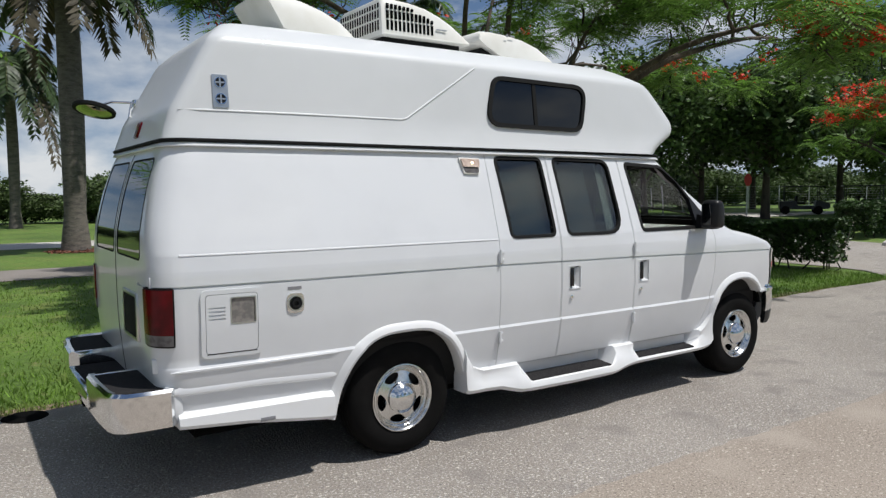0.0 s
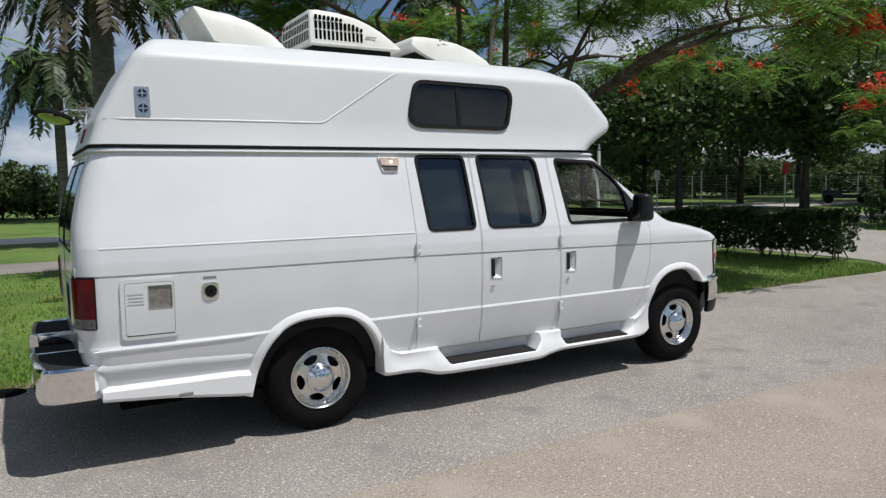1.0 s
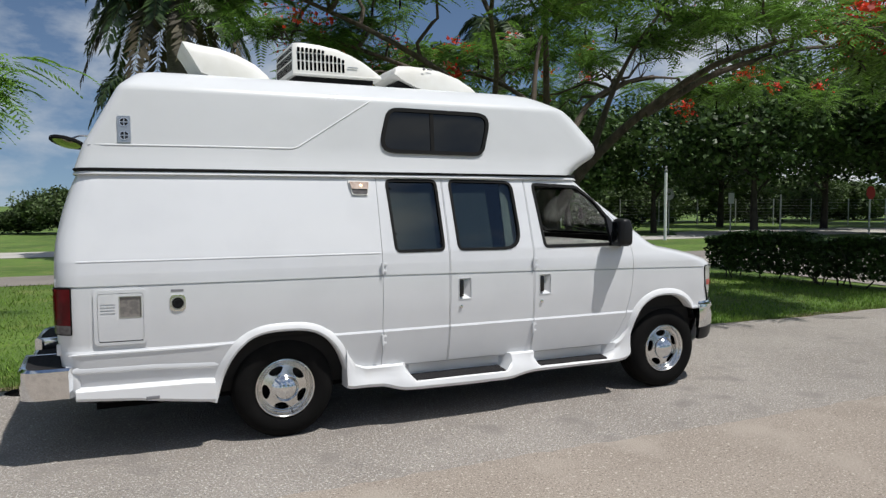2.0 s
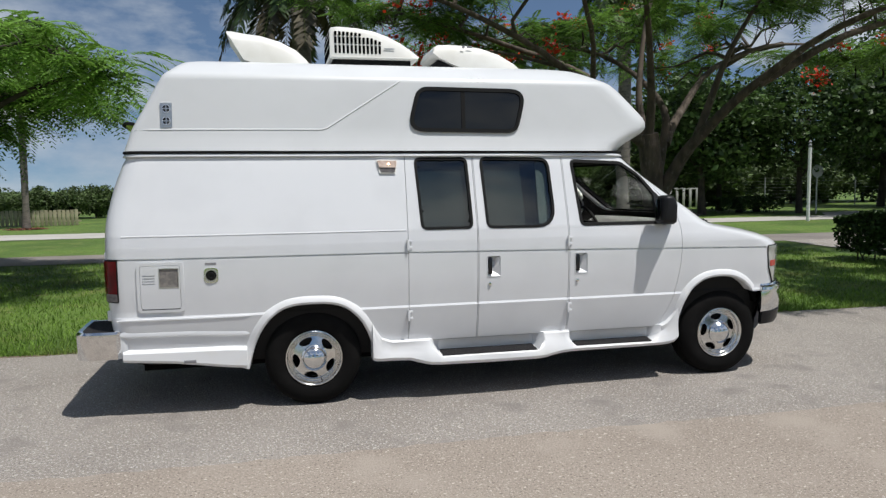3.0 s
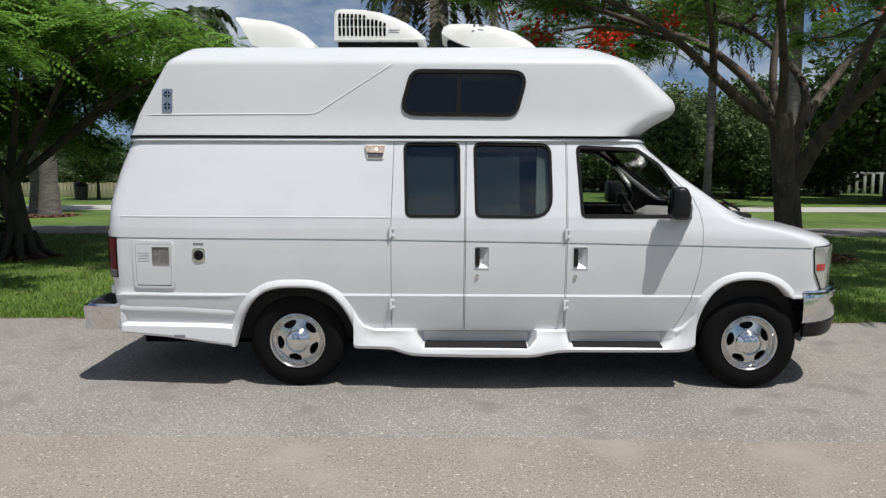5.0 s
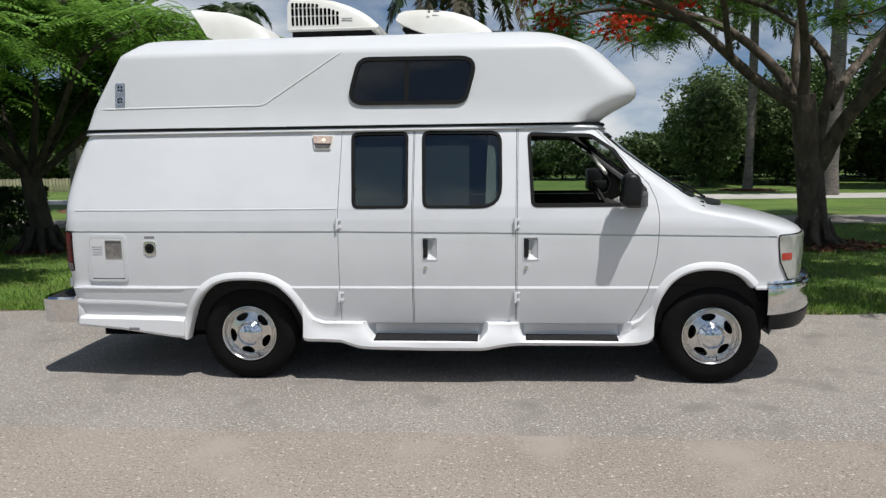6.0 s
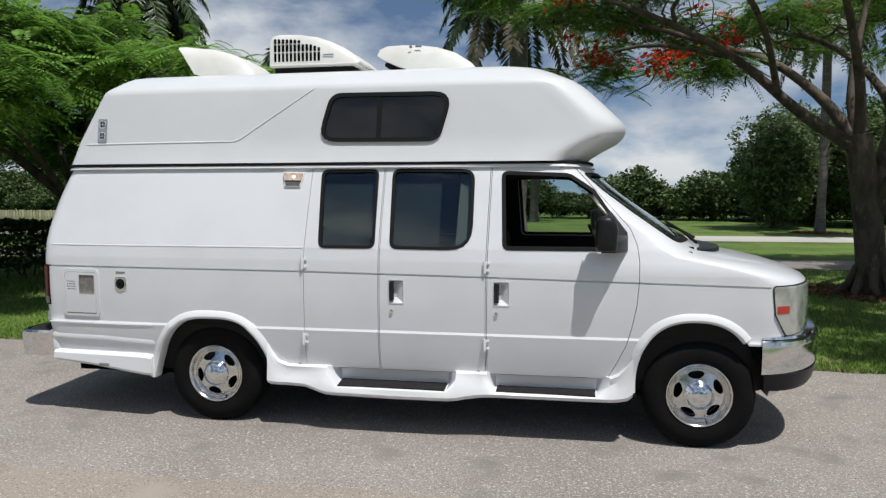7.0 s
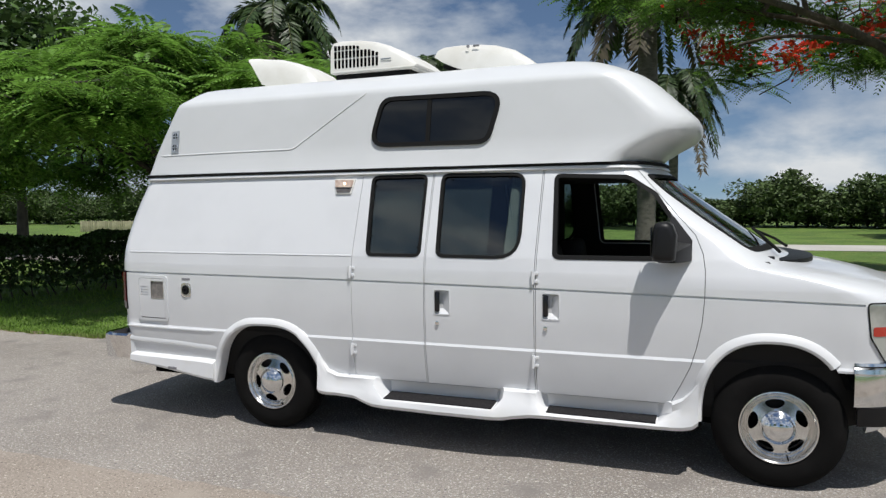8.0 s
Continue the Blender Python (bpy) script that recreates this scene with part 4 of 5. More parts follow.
def hump(sections, half, name, material, round_in=0.05, parent=van, label=""):
    """sections: (x, low, high); a rounded housing across the roof."""
    rings = []
    for x, lo, hi in sections:
        r = min(round_in, 0.45 * (hi - lo))
        pts = [(-half, lo), (-half + 0.012, hi - r), (-half + 0.02 + r * 0.35, hi - r * 0.25), (-half + 0.03 + r, hi)]
        ring = [(x, y, z) for y, z in pts] + [(x, -y, z) for y, z in pts[::-1]]
        rings.append(ring)
    return part(name, loft(rings), material, parent, label, sharp=38)


ac = hump([(0.225, 2.748, 2.985), (0.240, 2.745, 3.008), (0.30, 2.745, 3.016), (0.46, 2.745, 3.008), (0.60, 2.745, 2.985), (0.72, 2.745, 2.945), (0.82, 2.745, 2.898), (0.90, 2.747, 2.845), (0.955, 2.752, 2.795), (0.975, 2.765, 2.775)],
          0.34, "air_conditioner", OLD_WHITE, 0.05, label="cream plastic roof air conditioner with slotted sides")
part("ac_base", box((0.66, 0.60, 0.085), (0.58, 0, 2.706), 0.01), SEAL, ac)
part("ac_lip", box((0.735, 0.700, 0.020), (0.60, 0, 2.752), 0.008), OLD_WHITE, ac)
for k in range(12):
    x = 0.272 + 0.0335 * k
    top = curve_of([(0.28, 2.965), (0.46, 2.955), (0.68, 2.875)], x)
    for lo, hi in ((2.785, 2.852), (2.864, 2.918), (2.930, top)):
        if min(hi, top) - lo > 0.015:
            for s in (-1, 1):
                part("slot", box((0.019, 0.02, min(hi, top) - lo), (x, s * 0.331, (lo + min(hi, top)) / 2), 0.003), UNDER, ac)
for k in range(16):
    y = -0.285 + 0.038 * k
    for lo, hi in ((2.785, 2.855), (2.868, 2.925), (2.938, 2.972)):
        part("slot", box((0.02, 0.021, hi - lo), (0.232, y, (lo + hi) / 2), 0.003), UNDER, ac)
part("ac_decal", box((0.09, 0.003, 0.010), (0.72, -0.3395, 2.83)), BRUSHED, ac)

v1 = hump([(-0.600, 2.930, 2.948), (-0.560, 2.87, 2.955), (-0.47, 2.72, 2.950), (-0.33, 2.675, 2.935), (-0.18, 2.675, 2.893), (-0.05, 2.675, 2.825), (0.03, 2.675, 2.745), (0.06, 2.675, 2.70)],
          0.29, "roof_vent", OLD_WHITE, 0.09, label="cream domed roof vent cover")
part("vent_base", box((0.42, 0.42, 0.05), (-0.22, 0, 2.69), 0.01), OLD_WHITE, v1)
v2 = hump([(1.110, 2.815, 2.838), (1.125, 2.805, 2.875), (1.17, 2.775, 2.902), (1.28, 2.725, 2.912), (1.42, 2.68, 2.908), (1.57, 2.675, 2.888), (1.72, 2.675, 2.838), (1.85, 2.675, 2.752), (1.90, 2.675, 2.70)],
          0.29, "roof_vent", OLD_WHITE, 0.09, label="cream domed roof vent cover")
part("vent_mouth", box((0.20, 0.46, 0.035), (1.25, 0, 2.725), 0.01, (0, 20, 0)), SEAL, v2)
part("vent_button", lathe([(0.0, -0.006), (0.012, -0.004), (0.012, 0.004), (0, 0.004)], 12, at=(1.38, -0.283, 2.877)), DECAL, v2)
part("vent_latch", box((0.05, 0.008, 0.016), (1.44, -0.270, 2.880), 0.003), DECAL, v2)

# convex mirror on its arm behind the roof
cm = part("convex_mirror", lathe([(0.0, 0.03), (0.07, 0.025), (0.125, 0.0), (0.13, -0.012), (0.0, -0.012)], 32, "z", (0, 0, 0)), MIRROR, van, "round convex parking mirror on a chrome arm")
part("mirror_rim", lathe([(0.124, 0.006), (0.136, 0.004), (0.138, -0.014), (0.128, -0.022), (0.06, -0.035), (0.0, -0.038), (0.0, -0.013), (0.124, -0.013)], 32, "z"), SEAL, cm)
cm.matrix_basis = pose(-1.46, 0.66, 2.225, 168, 14, 0)
part("mirror_bracket", tube([(-1.46, 0.66, 2.25), (-1.36, 0.61, 2.285), (-1.205, 0.58, 2.285)], 0.008, 8), CHROME, van)
part("bracket_strut", tube([(-1.235, 0.585, 2.285), (-1.262, 0.54, 2.18)], 0.008, 8), CHROME, van)
part("bracket_foot", box((0.03, 0.06, 0.05), (-1.212, 0.58, 2.28), 0.006), CHROME, van)
part("rear_marker", box((0.012, 0.10, 0.10), (-1.318, 0.0, 2.05), 0.004, (0, 18, 0)), RED_LENS, van, "red rear marker lamp")

# rear doors: split, hinges and plate holder
part("door_split", carve(skin(0.002, -0.02), ("INTERSECT", prism([(-0.004, 0.5), (0.004, 0.5), (0.004, 1.9), (-0.004, 1.9)], -1.9, -1.0, "x"))), SEAL, van)
for z in (1.19, 0.76):
    part("rear_hinge", box((0.035, 0.035, 0.075), (-1.455, -0.855, z), 0.006), PAINT, van)
plate = part("plate_holder", box((0.02, 0.34, 0.24), (-1.476, -0.42, 0.98), 0.006), SEAL, van)
part("plate_frame", carve(box((0.026, 0.37, 0.27), (-1.476, -0.42, 0.98), 0.008), ("DIFFERENCE", box((0.08, 0.33, 0.23), (-1.476, -0.42, 0.98)))), BRUSHED, plate)

# wipers and cowl
part("cowl", loft([[(3.60 + 0.10 * (1 - (y / 0.85) ** 2) - 0.32 * abs(y / 0.85) ** 3 + o, y, z) for o, z in ((-0.10, 1.337), (-0.02, 1.340), (0.05, 1.328), (0.05, 1.30), (-0.10, 1.30))] for y in np.linspace(-0.80, 0.80, 17)]), BLACK, van)
part("wiper", tube([(3.52, -0.58, 1.375), (3.44, -0.40, 1.45), (3.38, 0.05, 1.50)], 0.010, 6), SEAL, van)
part("wiper", tube([(3.60, 0.05, 1.375), (3.53, 0.25, 1.42), (3.40, 0.58, 1.47)], 0.010, 6), SEAL, van)
part("washer_jet", box((0.05, 0.03, 0.02), (3.46, -0.70, 1.345), 0.006), BLACK, van)

# inside
part("cabin_floor", box((4.3, 1.7, 0.04), (1.1, 0, 0.62)), CABIN_DARK, van)
part("headliner", box((3.6, 1.40, 0.05), (0.70, 0, 1.872), 0.01), CABIN_DARK, van)
part("dashboard", loft([[(x, y, z) for x, z in ((3.05, 0.80), (2.98, 1.10), (3.03, 1.27), (3.15, 1.335), (3.45, 1.33), (3.55, 1.20), (3.5, 0.8))] for y in (-0.84, -0.6, 0.6, 0.84)]), CABIN, van)
wheel_in = part("steering_wheel", loft([[tuple(Vector((2.88, 0.40, 1.28)) + Matrix.Rotation(radians(-28), 3, "Y") @ (Vector((0, math.cos(a), math.sin(a))) * (0.19 + 0.015 * math.cos(b)) + Vector((0.015 * math.sin(b), 0, 0))))
                                 for b in (2 * math.pi * j / 8 for j in range(8))] for a in (2 * math.pi * k / 36 for k in range(37))], cap=False), CABIN_DARK, van)
part("spoke", box((0.02, 0.36, 0.05), (2.885, 0.40, 1.28), 0.008, (0, -28, 0)), CABIN_DARK, wheel_in)
part("column", tube([(2.89, 0.40, 1.275), (3.10, 0.40, 1.17)], 0.05, 10), CABIN_DARK, wheel_in)
part("grab_handle", tube([(2.80, 0.79, 1.72), (2.83, 0.745, 1.69), (2.88, 0.735, 1.62), (2.93, 0.74, 1.56), (2.96, 0.79, 1.53)], 0.020, 8), OLD_WHITE, van)
for y in (-0.46, 0.46):
    seat = part("seat", box((0.50, 0.52, 0.16), (2.32, y, 0.93), 0.05), CABIN_DARK, van)
    part("seat_back", box((0.15, 0.50, 0.46), (2.04, y, 1.16), 0.05, (0, -8, 0)), CABIN_DARK, seat)
part("partition_curtain", box((0.03, 1.5, 1.2), (1.88, 0, 1.26), 0.005), CABIN_DARK, van)
layer = skin(-0.058, -0.064)
for pts in (grown(WIN_A, 0.03), [(1.35, 1.93), (1.72, 1.93), (1.72, 1.31), (1.35, 1.31)]):
    part("window_shade", carve(layer, ("INTERSECT", right(pts))), SHADE, van)
part("inner_frame", carve(skin(-0.057, -0.062), ("INTERSECT", right([(1.84, 1.36), (1.93, 1.36), (1.95, 1.87), (1.86, 1.87)]))), OLD_WHITE, van)
for x, z in ((0.862, 1.83), (1.236, 1.83), (0.872, 1.48), (1.236, 1.40), (1.44, 1.865), (1.85, 1.865)):
    part("snap", lathe([(0.0, -0.004), (0.008, -0.003), (0.008, 0.003)], 10, at=(x, side_y(x, z) + 0.0065, z)), SEAL, van)

# ---- plants ----
RNG = np.random.default_rng(11)


def unit(v):
    return v / np.maximum(np.linalg.norm(v, axis=-1, keepdims=True), 1e-9)


def leaf_quads(centres, size, spread=0.25, flat=0.5, long=1.7):
    """Loose leaves round centres; flat: how level they lie."""
    n = len(centres)
    d = RNG.normal(size=(n, 3))
    d[:, 2] *= 1 - flat
    d = unit(d)
    s = np.cross(d, unit(RNG.normal(size=(n, 3)) * (1 - flat) + np.array([0, 0, 1.0])))
    s = unit(s)
    k = (size * (1 + spread * RNG.normal(size=(n, 1)))).clip(size * 0.4, size * 1.8)
    a, b = d * k * 0.5 * long, s * k * 0.5
    return np.stack([centres - a, centres + b, centres + a, centres - b], 1)


def blob(n, radius, fill=0.45):
    d = unit(RNG.normal(size=(n, 3)))
    r = RNG.uniform(fill, 1.0, size=(n, 1)) ** 0.6
    return d * r * np.asarray(radius)


def fronds(starts, ways, length, pinnae=10, wide=0.11, droop=0.35):
    """Feather leaves: a bent midrib with pairs of narrow leaflets."""
    n = len(starts)
    ways = unit(ways)
    side = unit(np.cross(ways, np.array([0, 0, 1.0]) + 0.15 * RNG.normal(size=(n, 3))))
    length = length * RNG.uniform(0.7, 1.2, size=(n, 1))
    out = []
    for k in range(pinnae):
        t = (k + 1.2) / (pinnae + 0.8)
        root = starts + ways * length * t
        root = root - np.array([0, 0, 1.0]) * droop * length * t ** 2
        w = wide * length / 0.5 * (1.15 - abs(t - 0.45) * 1.25)
        for s in (-1, 1):
            tip = root + side * s * w + ways * w * 0.35 - np.array([0, 0, 1.0]) * w * 0.28
            half = ways * length * 0.36 / pinnae
            out.append(np.stack([root, (root + tip) / 2 - half, tip, (root + tip) / 2 + half], 1))
    return np.concatenate(out)


def limb(points, r0, r1, sides=8, bm=None):
    n = len(points)
    return tube(points, [r0 + (r1 - r0) * (k / (n - 1)) ** 0.8 for k in range(n)], sides, bm)


def bent(a, b, sag, n=6, jitter=0.08):
    a, b = np.array(a, float), np.array(b, float)
    size = np.linalg.norm(b - a)
    pts = []
    for k in range(n + 1):
        t = k / n
        p = a + (b - a) * t
        p = p + np.array([0, 0, 1.0]) * sag * size * 4 * t * (1 - t)
        if 0 < k < n:
            p = p + RNG.normal(size=3) * jitter * size / n
        pts.append(tuple(p))
    return pts


def mulch_ring(x, y, r, name="mulch_ring"):
    n = 1400
    a, d = RNG.uniform(0, 2 * math.pi, n), r * np.sqrt(RNG.uniform(0, 1, n)) * RNG.uniform(0.85, 1.12, n)
    c = np.stack([x + d * np.cos(a), y + d * np.sin(a), -0.012 + RNG.uniform(0.0, 0.05, n) * (1.1 - d / r / 1.2)], 1)
    ob = quads(name, leaf_quads(c, 0.06, 0.4, 0.75, 2.0), MULCH)
    return tagged(ob, "ring of red-brown wood mulch on the lawn", "mulch", "mulch rings", "stuff")


def poinciana(base, radius, low, high, lean, clusters, name_label, limbs, leaf, trunk_r=0.30, fork=2.3, flowers=0, bark=BARK, fmin=0.55, per=13, low_at=None, east=99.0, sprays=(), boughs=40, hang=0.0, pods=0):
    """An umbrella tree: short trunk, spreading limbs, boughs on the limbs, flat layered crown of feather leaves."""
    tree = thing("poinciana_tree", name_label, "tree", (*base, 0))
    top = np.array([lean[0], lean[1], fork])
    trunk = limb([(0, 0, -0.1), (0.02, 0.01, 0.35), (lean[0] * 0.4, lean[1] * 0.4, fork * 0.55), tuple(top)], trunk_r * 1.25, trunk_r * 0.95, 14)
    for k in range(9):
        a = 2 * math.pi * k / 9 + 0.3
        tube([(0.22 * math.cos(a), 0.22 * math.sin(a), 0.45), (0.36 * math.cos(a), 0.36 * math.sin(a), 0.12), (0.62 * math.cos(a + 0.1), 0.62 * math.sin(a + 0.1), -0.03)], [0.07, 0.075, 0.03], 7, trunk)
    part("trunk", trunk, bark, tree, sharp=60)
    tips = []
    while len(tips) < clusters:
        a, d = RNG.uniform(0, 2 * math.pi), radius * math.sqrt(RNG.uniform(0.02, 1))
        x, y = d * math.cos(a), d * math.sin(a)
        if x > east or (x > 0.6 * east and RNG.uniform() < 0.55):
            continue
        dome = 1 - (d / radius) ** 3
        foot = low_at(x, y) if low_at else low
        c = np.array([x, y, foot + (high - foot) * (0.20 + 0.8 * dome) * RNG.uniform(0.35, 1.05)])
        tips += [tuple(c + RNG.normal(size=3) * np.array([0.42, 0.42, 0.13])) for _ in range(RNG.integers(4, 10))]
    bloom = [np.array(p) - np.array([*base, 0]) + RNG.normal(size=3) * np.array([s, s, s * 0.5]) for p, s, k in sprays for _ in range(k)]
    tips = np.array(tips)
    ways = []
    for pts, r in limbs:
        spine = [np.array(pts[0], float)]
        for a, b in zip(pts, pts[1:]):
            a, b = np.array(a, float), np.array(b, float)
            for k in (1, 2, 3):
                spine.append(a + (b - a) * k / 3 + RNG.normal(size=3) * 0.035 * np.linalg.norm(b - a))
        for _ in range(2):
            spine = [spine[0]] + [(p + 2 * q + n) / 4 for p, q, n in zip(spine, spine[1:], spine[2:])] + [spine[-1]]
        ways += spine[3:]
        part("limb", limb([tuple(p) for p in spine], r, 0.028, 10), bark, tree, sharp=60)
    hubs = tips[RNG.permutation(len(tips))[:boughs]] - np.array([0, 0, 0.25])
    thick = np.array(ways)
    for h in hubs:
        s = thick[np.argmin(np.linalg.norm(thick - h, axis=1) + 0.6 * np.maximum(0, thick[:, 2] - h[2]))]
        if np.linalg.norm(h - s) > 0.5:
            spine = bent(s, h, RNG.uniform(-0.05, 0.10), 7, 0.30)
            part("bough", limb(spine, 0.020 + 0.014 * float(np.linalg.norm(h - s)), 0.012, 7), bark, tree, sharp=60)
            ways += [np.array(p) for p in spine[2:]]
    ways = np.array(ways)
    twigs = bmesh.new()
    for t in tips:
        s = ways[np.argmin(np.linalg.norm(ways - t, axis=1) + 0.4 * np.maximum(0, ways[:, 2] - t[2]) + RNG.uniform(0, 0.35, len(ways)))]
        limb(bent(s, t - np.array([0, 0, 0.08]), 0.06, 4, 0.3), 0.016, 0.004, 5, twigs)
    tagged(part("twig_work", twigs, bark, tree, sharp=60), kind="stuff")
    if bloom:
        tips = np.concatenate([tips, np.array(bloom)[::4] - np.array([0, 0, 0.15])])
    n = len(tips) * per
    at = np.repeat(tips, per, 0) + RNG.normal(size=(n, 3)) * np.array([0.17, 0.17, 0.06])
    w = RNG.normal(size=(n, 3))
    w[:, 2] = RNG.uniform(-0.35 - hang, 0.35, n)
    tagged(quads("crown", fronds(at, w, fmin, 11, droop=0.35 + hang), leaf, tree), kind="stuff")
    hung = tips[RNG.choice(len(tips), pods)] if pods else []
    husks = bmesh.new()
    for q in hung:
        a, b = RNG.uniform(0, 2 * math.pi), RNG.uniform(-0.06, 0.06)
        side, long = np.array([math.cos(a), math.sin(a), 0]), RNG.uniform(0.25, 0.42)
        spine = [q - np.array([0, 0, 0.15 + long * u]) + side * b * math.sin(3 * u) for u in (0, 0.3, 0.6, 0.85, 1)]
        loft([[tuple(p + side * w + np.array([-side[1], side[0], 0]) * 0.006 * k) for w, k in ((-e, 0), (0, 1), (e, 0), (0, -1))] for p, e in zip(spine, (0.008, 0.022, 0.024, 0.020, 0.004))], bm=husks)
    if pods:
        tagged(part("pod_cluster", husks, POD, tree, "long dark hanging seed pods"), kind="stuff")
    if flowers:
        outer = tips[np.hypot(tips[:, 0], tips[:, 1]) > 0.45 * radius]
        pick = outer[RNG.choice(len(outer), flowers)] + np.array([0, 0, 0.08])
        pick = np.concatenate([pick, np.array(bloom)]) if bloom else pick
        flowers = len(pick)
        c = np.repeat(pick, 42, 0) + RNG.normal(size=(flowers * 42, 3)) * np.array([0.14, 0.14, 0.09]) + np.array([0, 0, 0.06])
        tagged(quads("blossom", leaf_quads(c, 0.065, 0.4, 0.2, 1.3), FLOWER, tree, "scarlet flower clusters"), kind="stuff")
    return tree


BIG_LIMBS = [([(-0.30, -0.10, 2.40), (-1.05, -0.25, 2.85), (-1.85, -0.4, 3.45), (-2.7, -0.6, 4.25), (-4.6, -0.7, 5.1), (-6.3, -0.6, 5.6)], 0.130),
             ([(-0.34, 0.00, 2.50), (-0.85, 0.3, 3.45), (-1.75, 0.7, 4.25), (-3.4, 1.4, 4.9), (-5.2, 2.0, 5.5)], 0.120),
             ([(-0.34, -0.15, 2.55), (-0.50, -0.5, 3.50), (-0.85, -1.1, 4.5), (-1.6, -2.2, 5.3), (-2.2, -4.0, 5.6)], 0.105),
             ([(-0.30, 0.00, 2.60), (-0.36, 0.3, 3.70), (-0.10, 0.6, 4.9), (0.4, 0.8, 6.4)], 0.095),
             ([(-0.05, 0.10, 1.60), (0.25, 0.25, 2.50), (0.33, 0.3, 3.30), (0.0, 0.9, 4.1), (-0.5, 2.6, 4.9), (-0.9, 4.8, 5.5)], 0.125),
             ([(0.00, -0.05, 1.40), (0.20, -0.45, 2.15), (0.52, -1.25, 2.95), (1.05, -2.3, 3.75), (1.8, -3.6, 4.5), (2.6, -5.0, 4.9)], 0.165),
             ([(0.34, -0.80, 2.50), (0.62, -0.95, 3.50), (1.10, -1.0, 4.6), (1.9, -1.2, 5.7)], 0.095),
             ([(0.28, 0.25, 2.50), (0.95, 0.8, 3.40), (2.2, 1.6, 4.4), (4.2, 2.4, 5.1), (5.8, 2.6, 5.3)], 0.110),
             ([(0.90, -2.00, 3.50), (2.3, -2.5, 4.4), (4.1, -2.8, 4.9), (5.8, -2.7, 5.1)], 0.090),
             ([(-1.70, -0.40, 3.35), (-2.2, -1.4, 4.2), (-3.0, -2.8, 4.9), (-3.6, -4.2, 5.2)], 0.065),
             ([(-2.40, -0.55, 3.95), (-3.1, -0.2, 4.2), (-4.3, 0.5, 4.4)], 0.045)]
poinciana((7.7, 7.55), 7.2, 4.0, 7.6, (-0.35, -0.15), 640, "royal poinciana with a spreading crown and scarlet flowers", BIG_LIMBS, FEATHER_DARK, 0.225, 2.70, flowers=46, fmin=0.60, per=17, boughs=80, pods=90,
          low_at=lambda x, y: 3.9 + 0.5 * max(0.0, -3.6 - x),
          sprays=[((10.0, 1.25, 4.10), 0.20, 10), ((10.0, 1.65, 4.35), 0.22, 11), ((10.0, 2.05, 4.60), 0.25, 10), ((9.6, 1.5, 4.65), 0.25, 6),
                  ((4.2, 8.0, 4.0), 0.22, 4), ((3.2, 9.9, 4.6), 0.30, 4), ((4.4, 8.4, 4.3), 0.2, 2), ((5.1, 7.6, 4.4), 0.3, 2), ((12.8, 9.2, 4.2), 0.15, 2), ((3.4, 10.5, 4.9), 0.35, 3), ((2.2, 8.0, 5.6), 0.4, 3)])
SMALL_LIMBS = [([(-0.12, 0.0, 1.35), (1.3 * math.cos(radians(a)), 1.3 * math.sin(radians(a)), 2.55), (f * math.cos(radians(a)), f * math.sin(radians(a)), 3.5), (1.45 * f * math.cos(radians(a + 8)), 1.45 * f * math.sin(radians(a + 8)), 3.75)], 0.075)
               for a, f in ((10, 2.7), (55, 2.6), (95, 2.8), (140, 2.7), (185, 3.0), (225, 2.7), (270, 2.8), (320, 2.6))] + [([(-0.14, 0.0, 1.4), (0.1, 0.1, 3.0), (0.3, -0.1, 4.5)], 0.09)]
FAR_LIMBS = [([(0, 0, 1.2), (0.9 * math.cos(radians(a)), 0.9 * math.sin(radians(a)), 2.4), (3.2 * math.cos(radians(a + 15)), 3.2 * math.sin(radians(a + 15)), 3.6)], 0.10) for a in range(0, 360, 60)]
# the deeper leaf colour here stands in for shade under the canopy
poinciana((29.5, 7.7), 4.4, 3.0, 6.2, (0.1, 0.0), 260, "royal poinciana with scarlet flowers beyond the driveway", FAR_LIMBS, FEATHER_DARK, 0.22, 1.5, flowers=10, bark=DARK_BARK, fmin=0.7, per=14, boughs=24,
          sprays=[((25.4, 9.1, 4.75), 0.5, 14), ((25.6, 8.0, 5.0), 0.5, 12), ((24.9, 9.7, 4.2), 0.35, 4)])
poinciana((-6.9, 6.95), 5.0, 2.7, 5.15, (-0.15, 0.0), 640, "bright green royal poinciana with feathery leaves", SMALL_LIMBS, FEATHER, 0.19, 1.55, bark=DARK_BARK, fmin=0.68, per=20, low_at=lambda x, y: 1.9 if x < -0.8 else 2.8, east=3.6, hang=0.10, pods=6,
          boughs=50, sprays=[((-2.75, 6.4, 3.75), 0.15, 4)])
mulch_ring(7.7, 7.55, 1.15)
mulch_ring(-6.9, 6.95, 0.6)


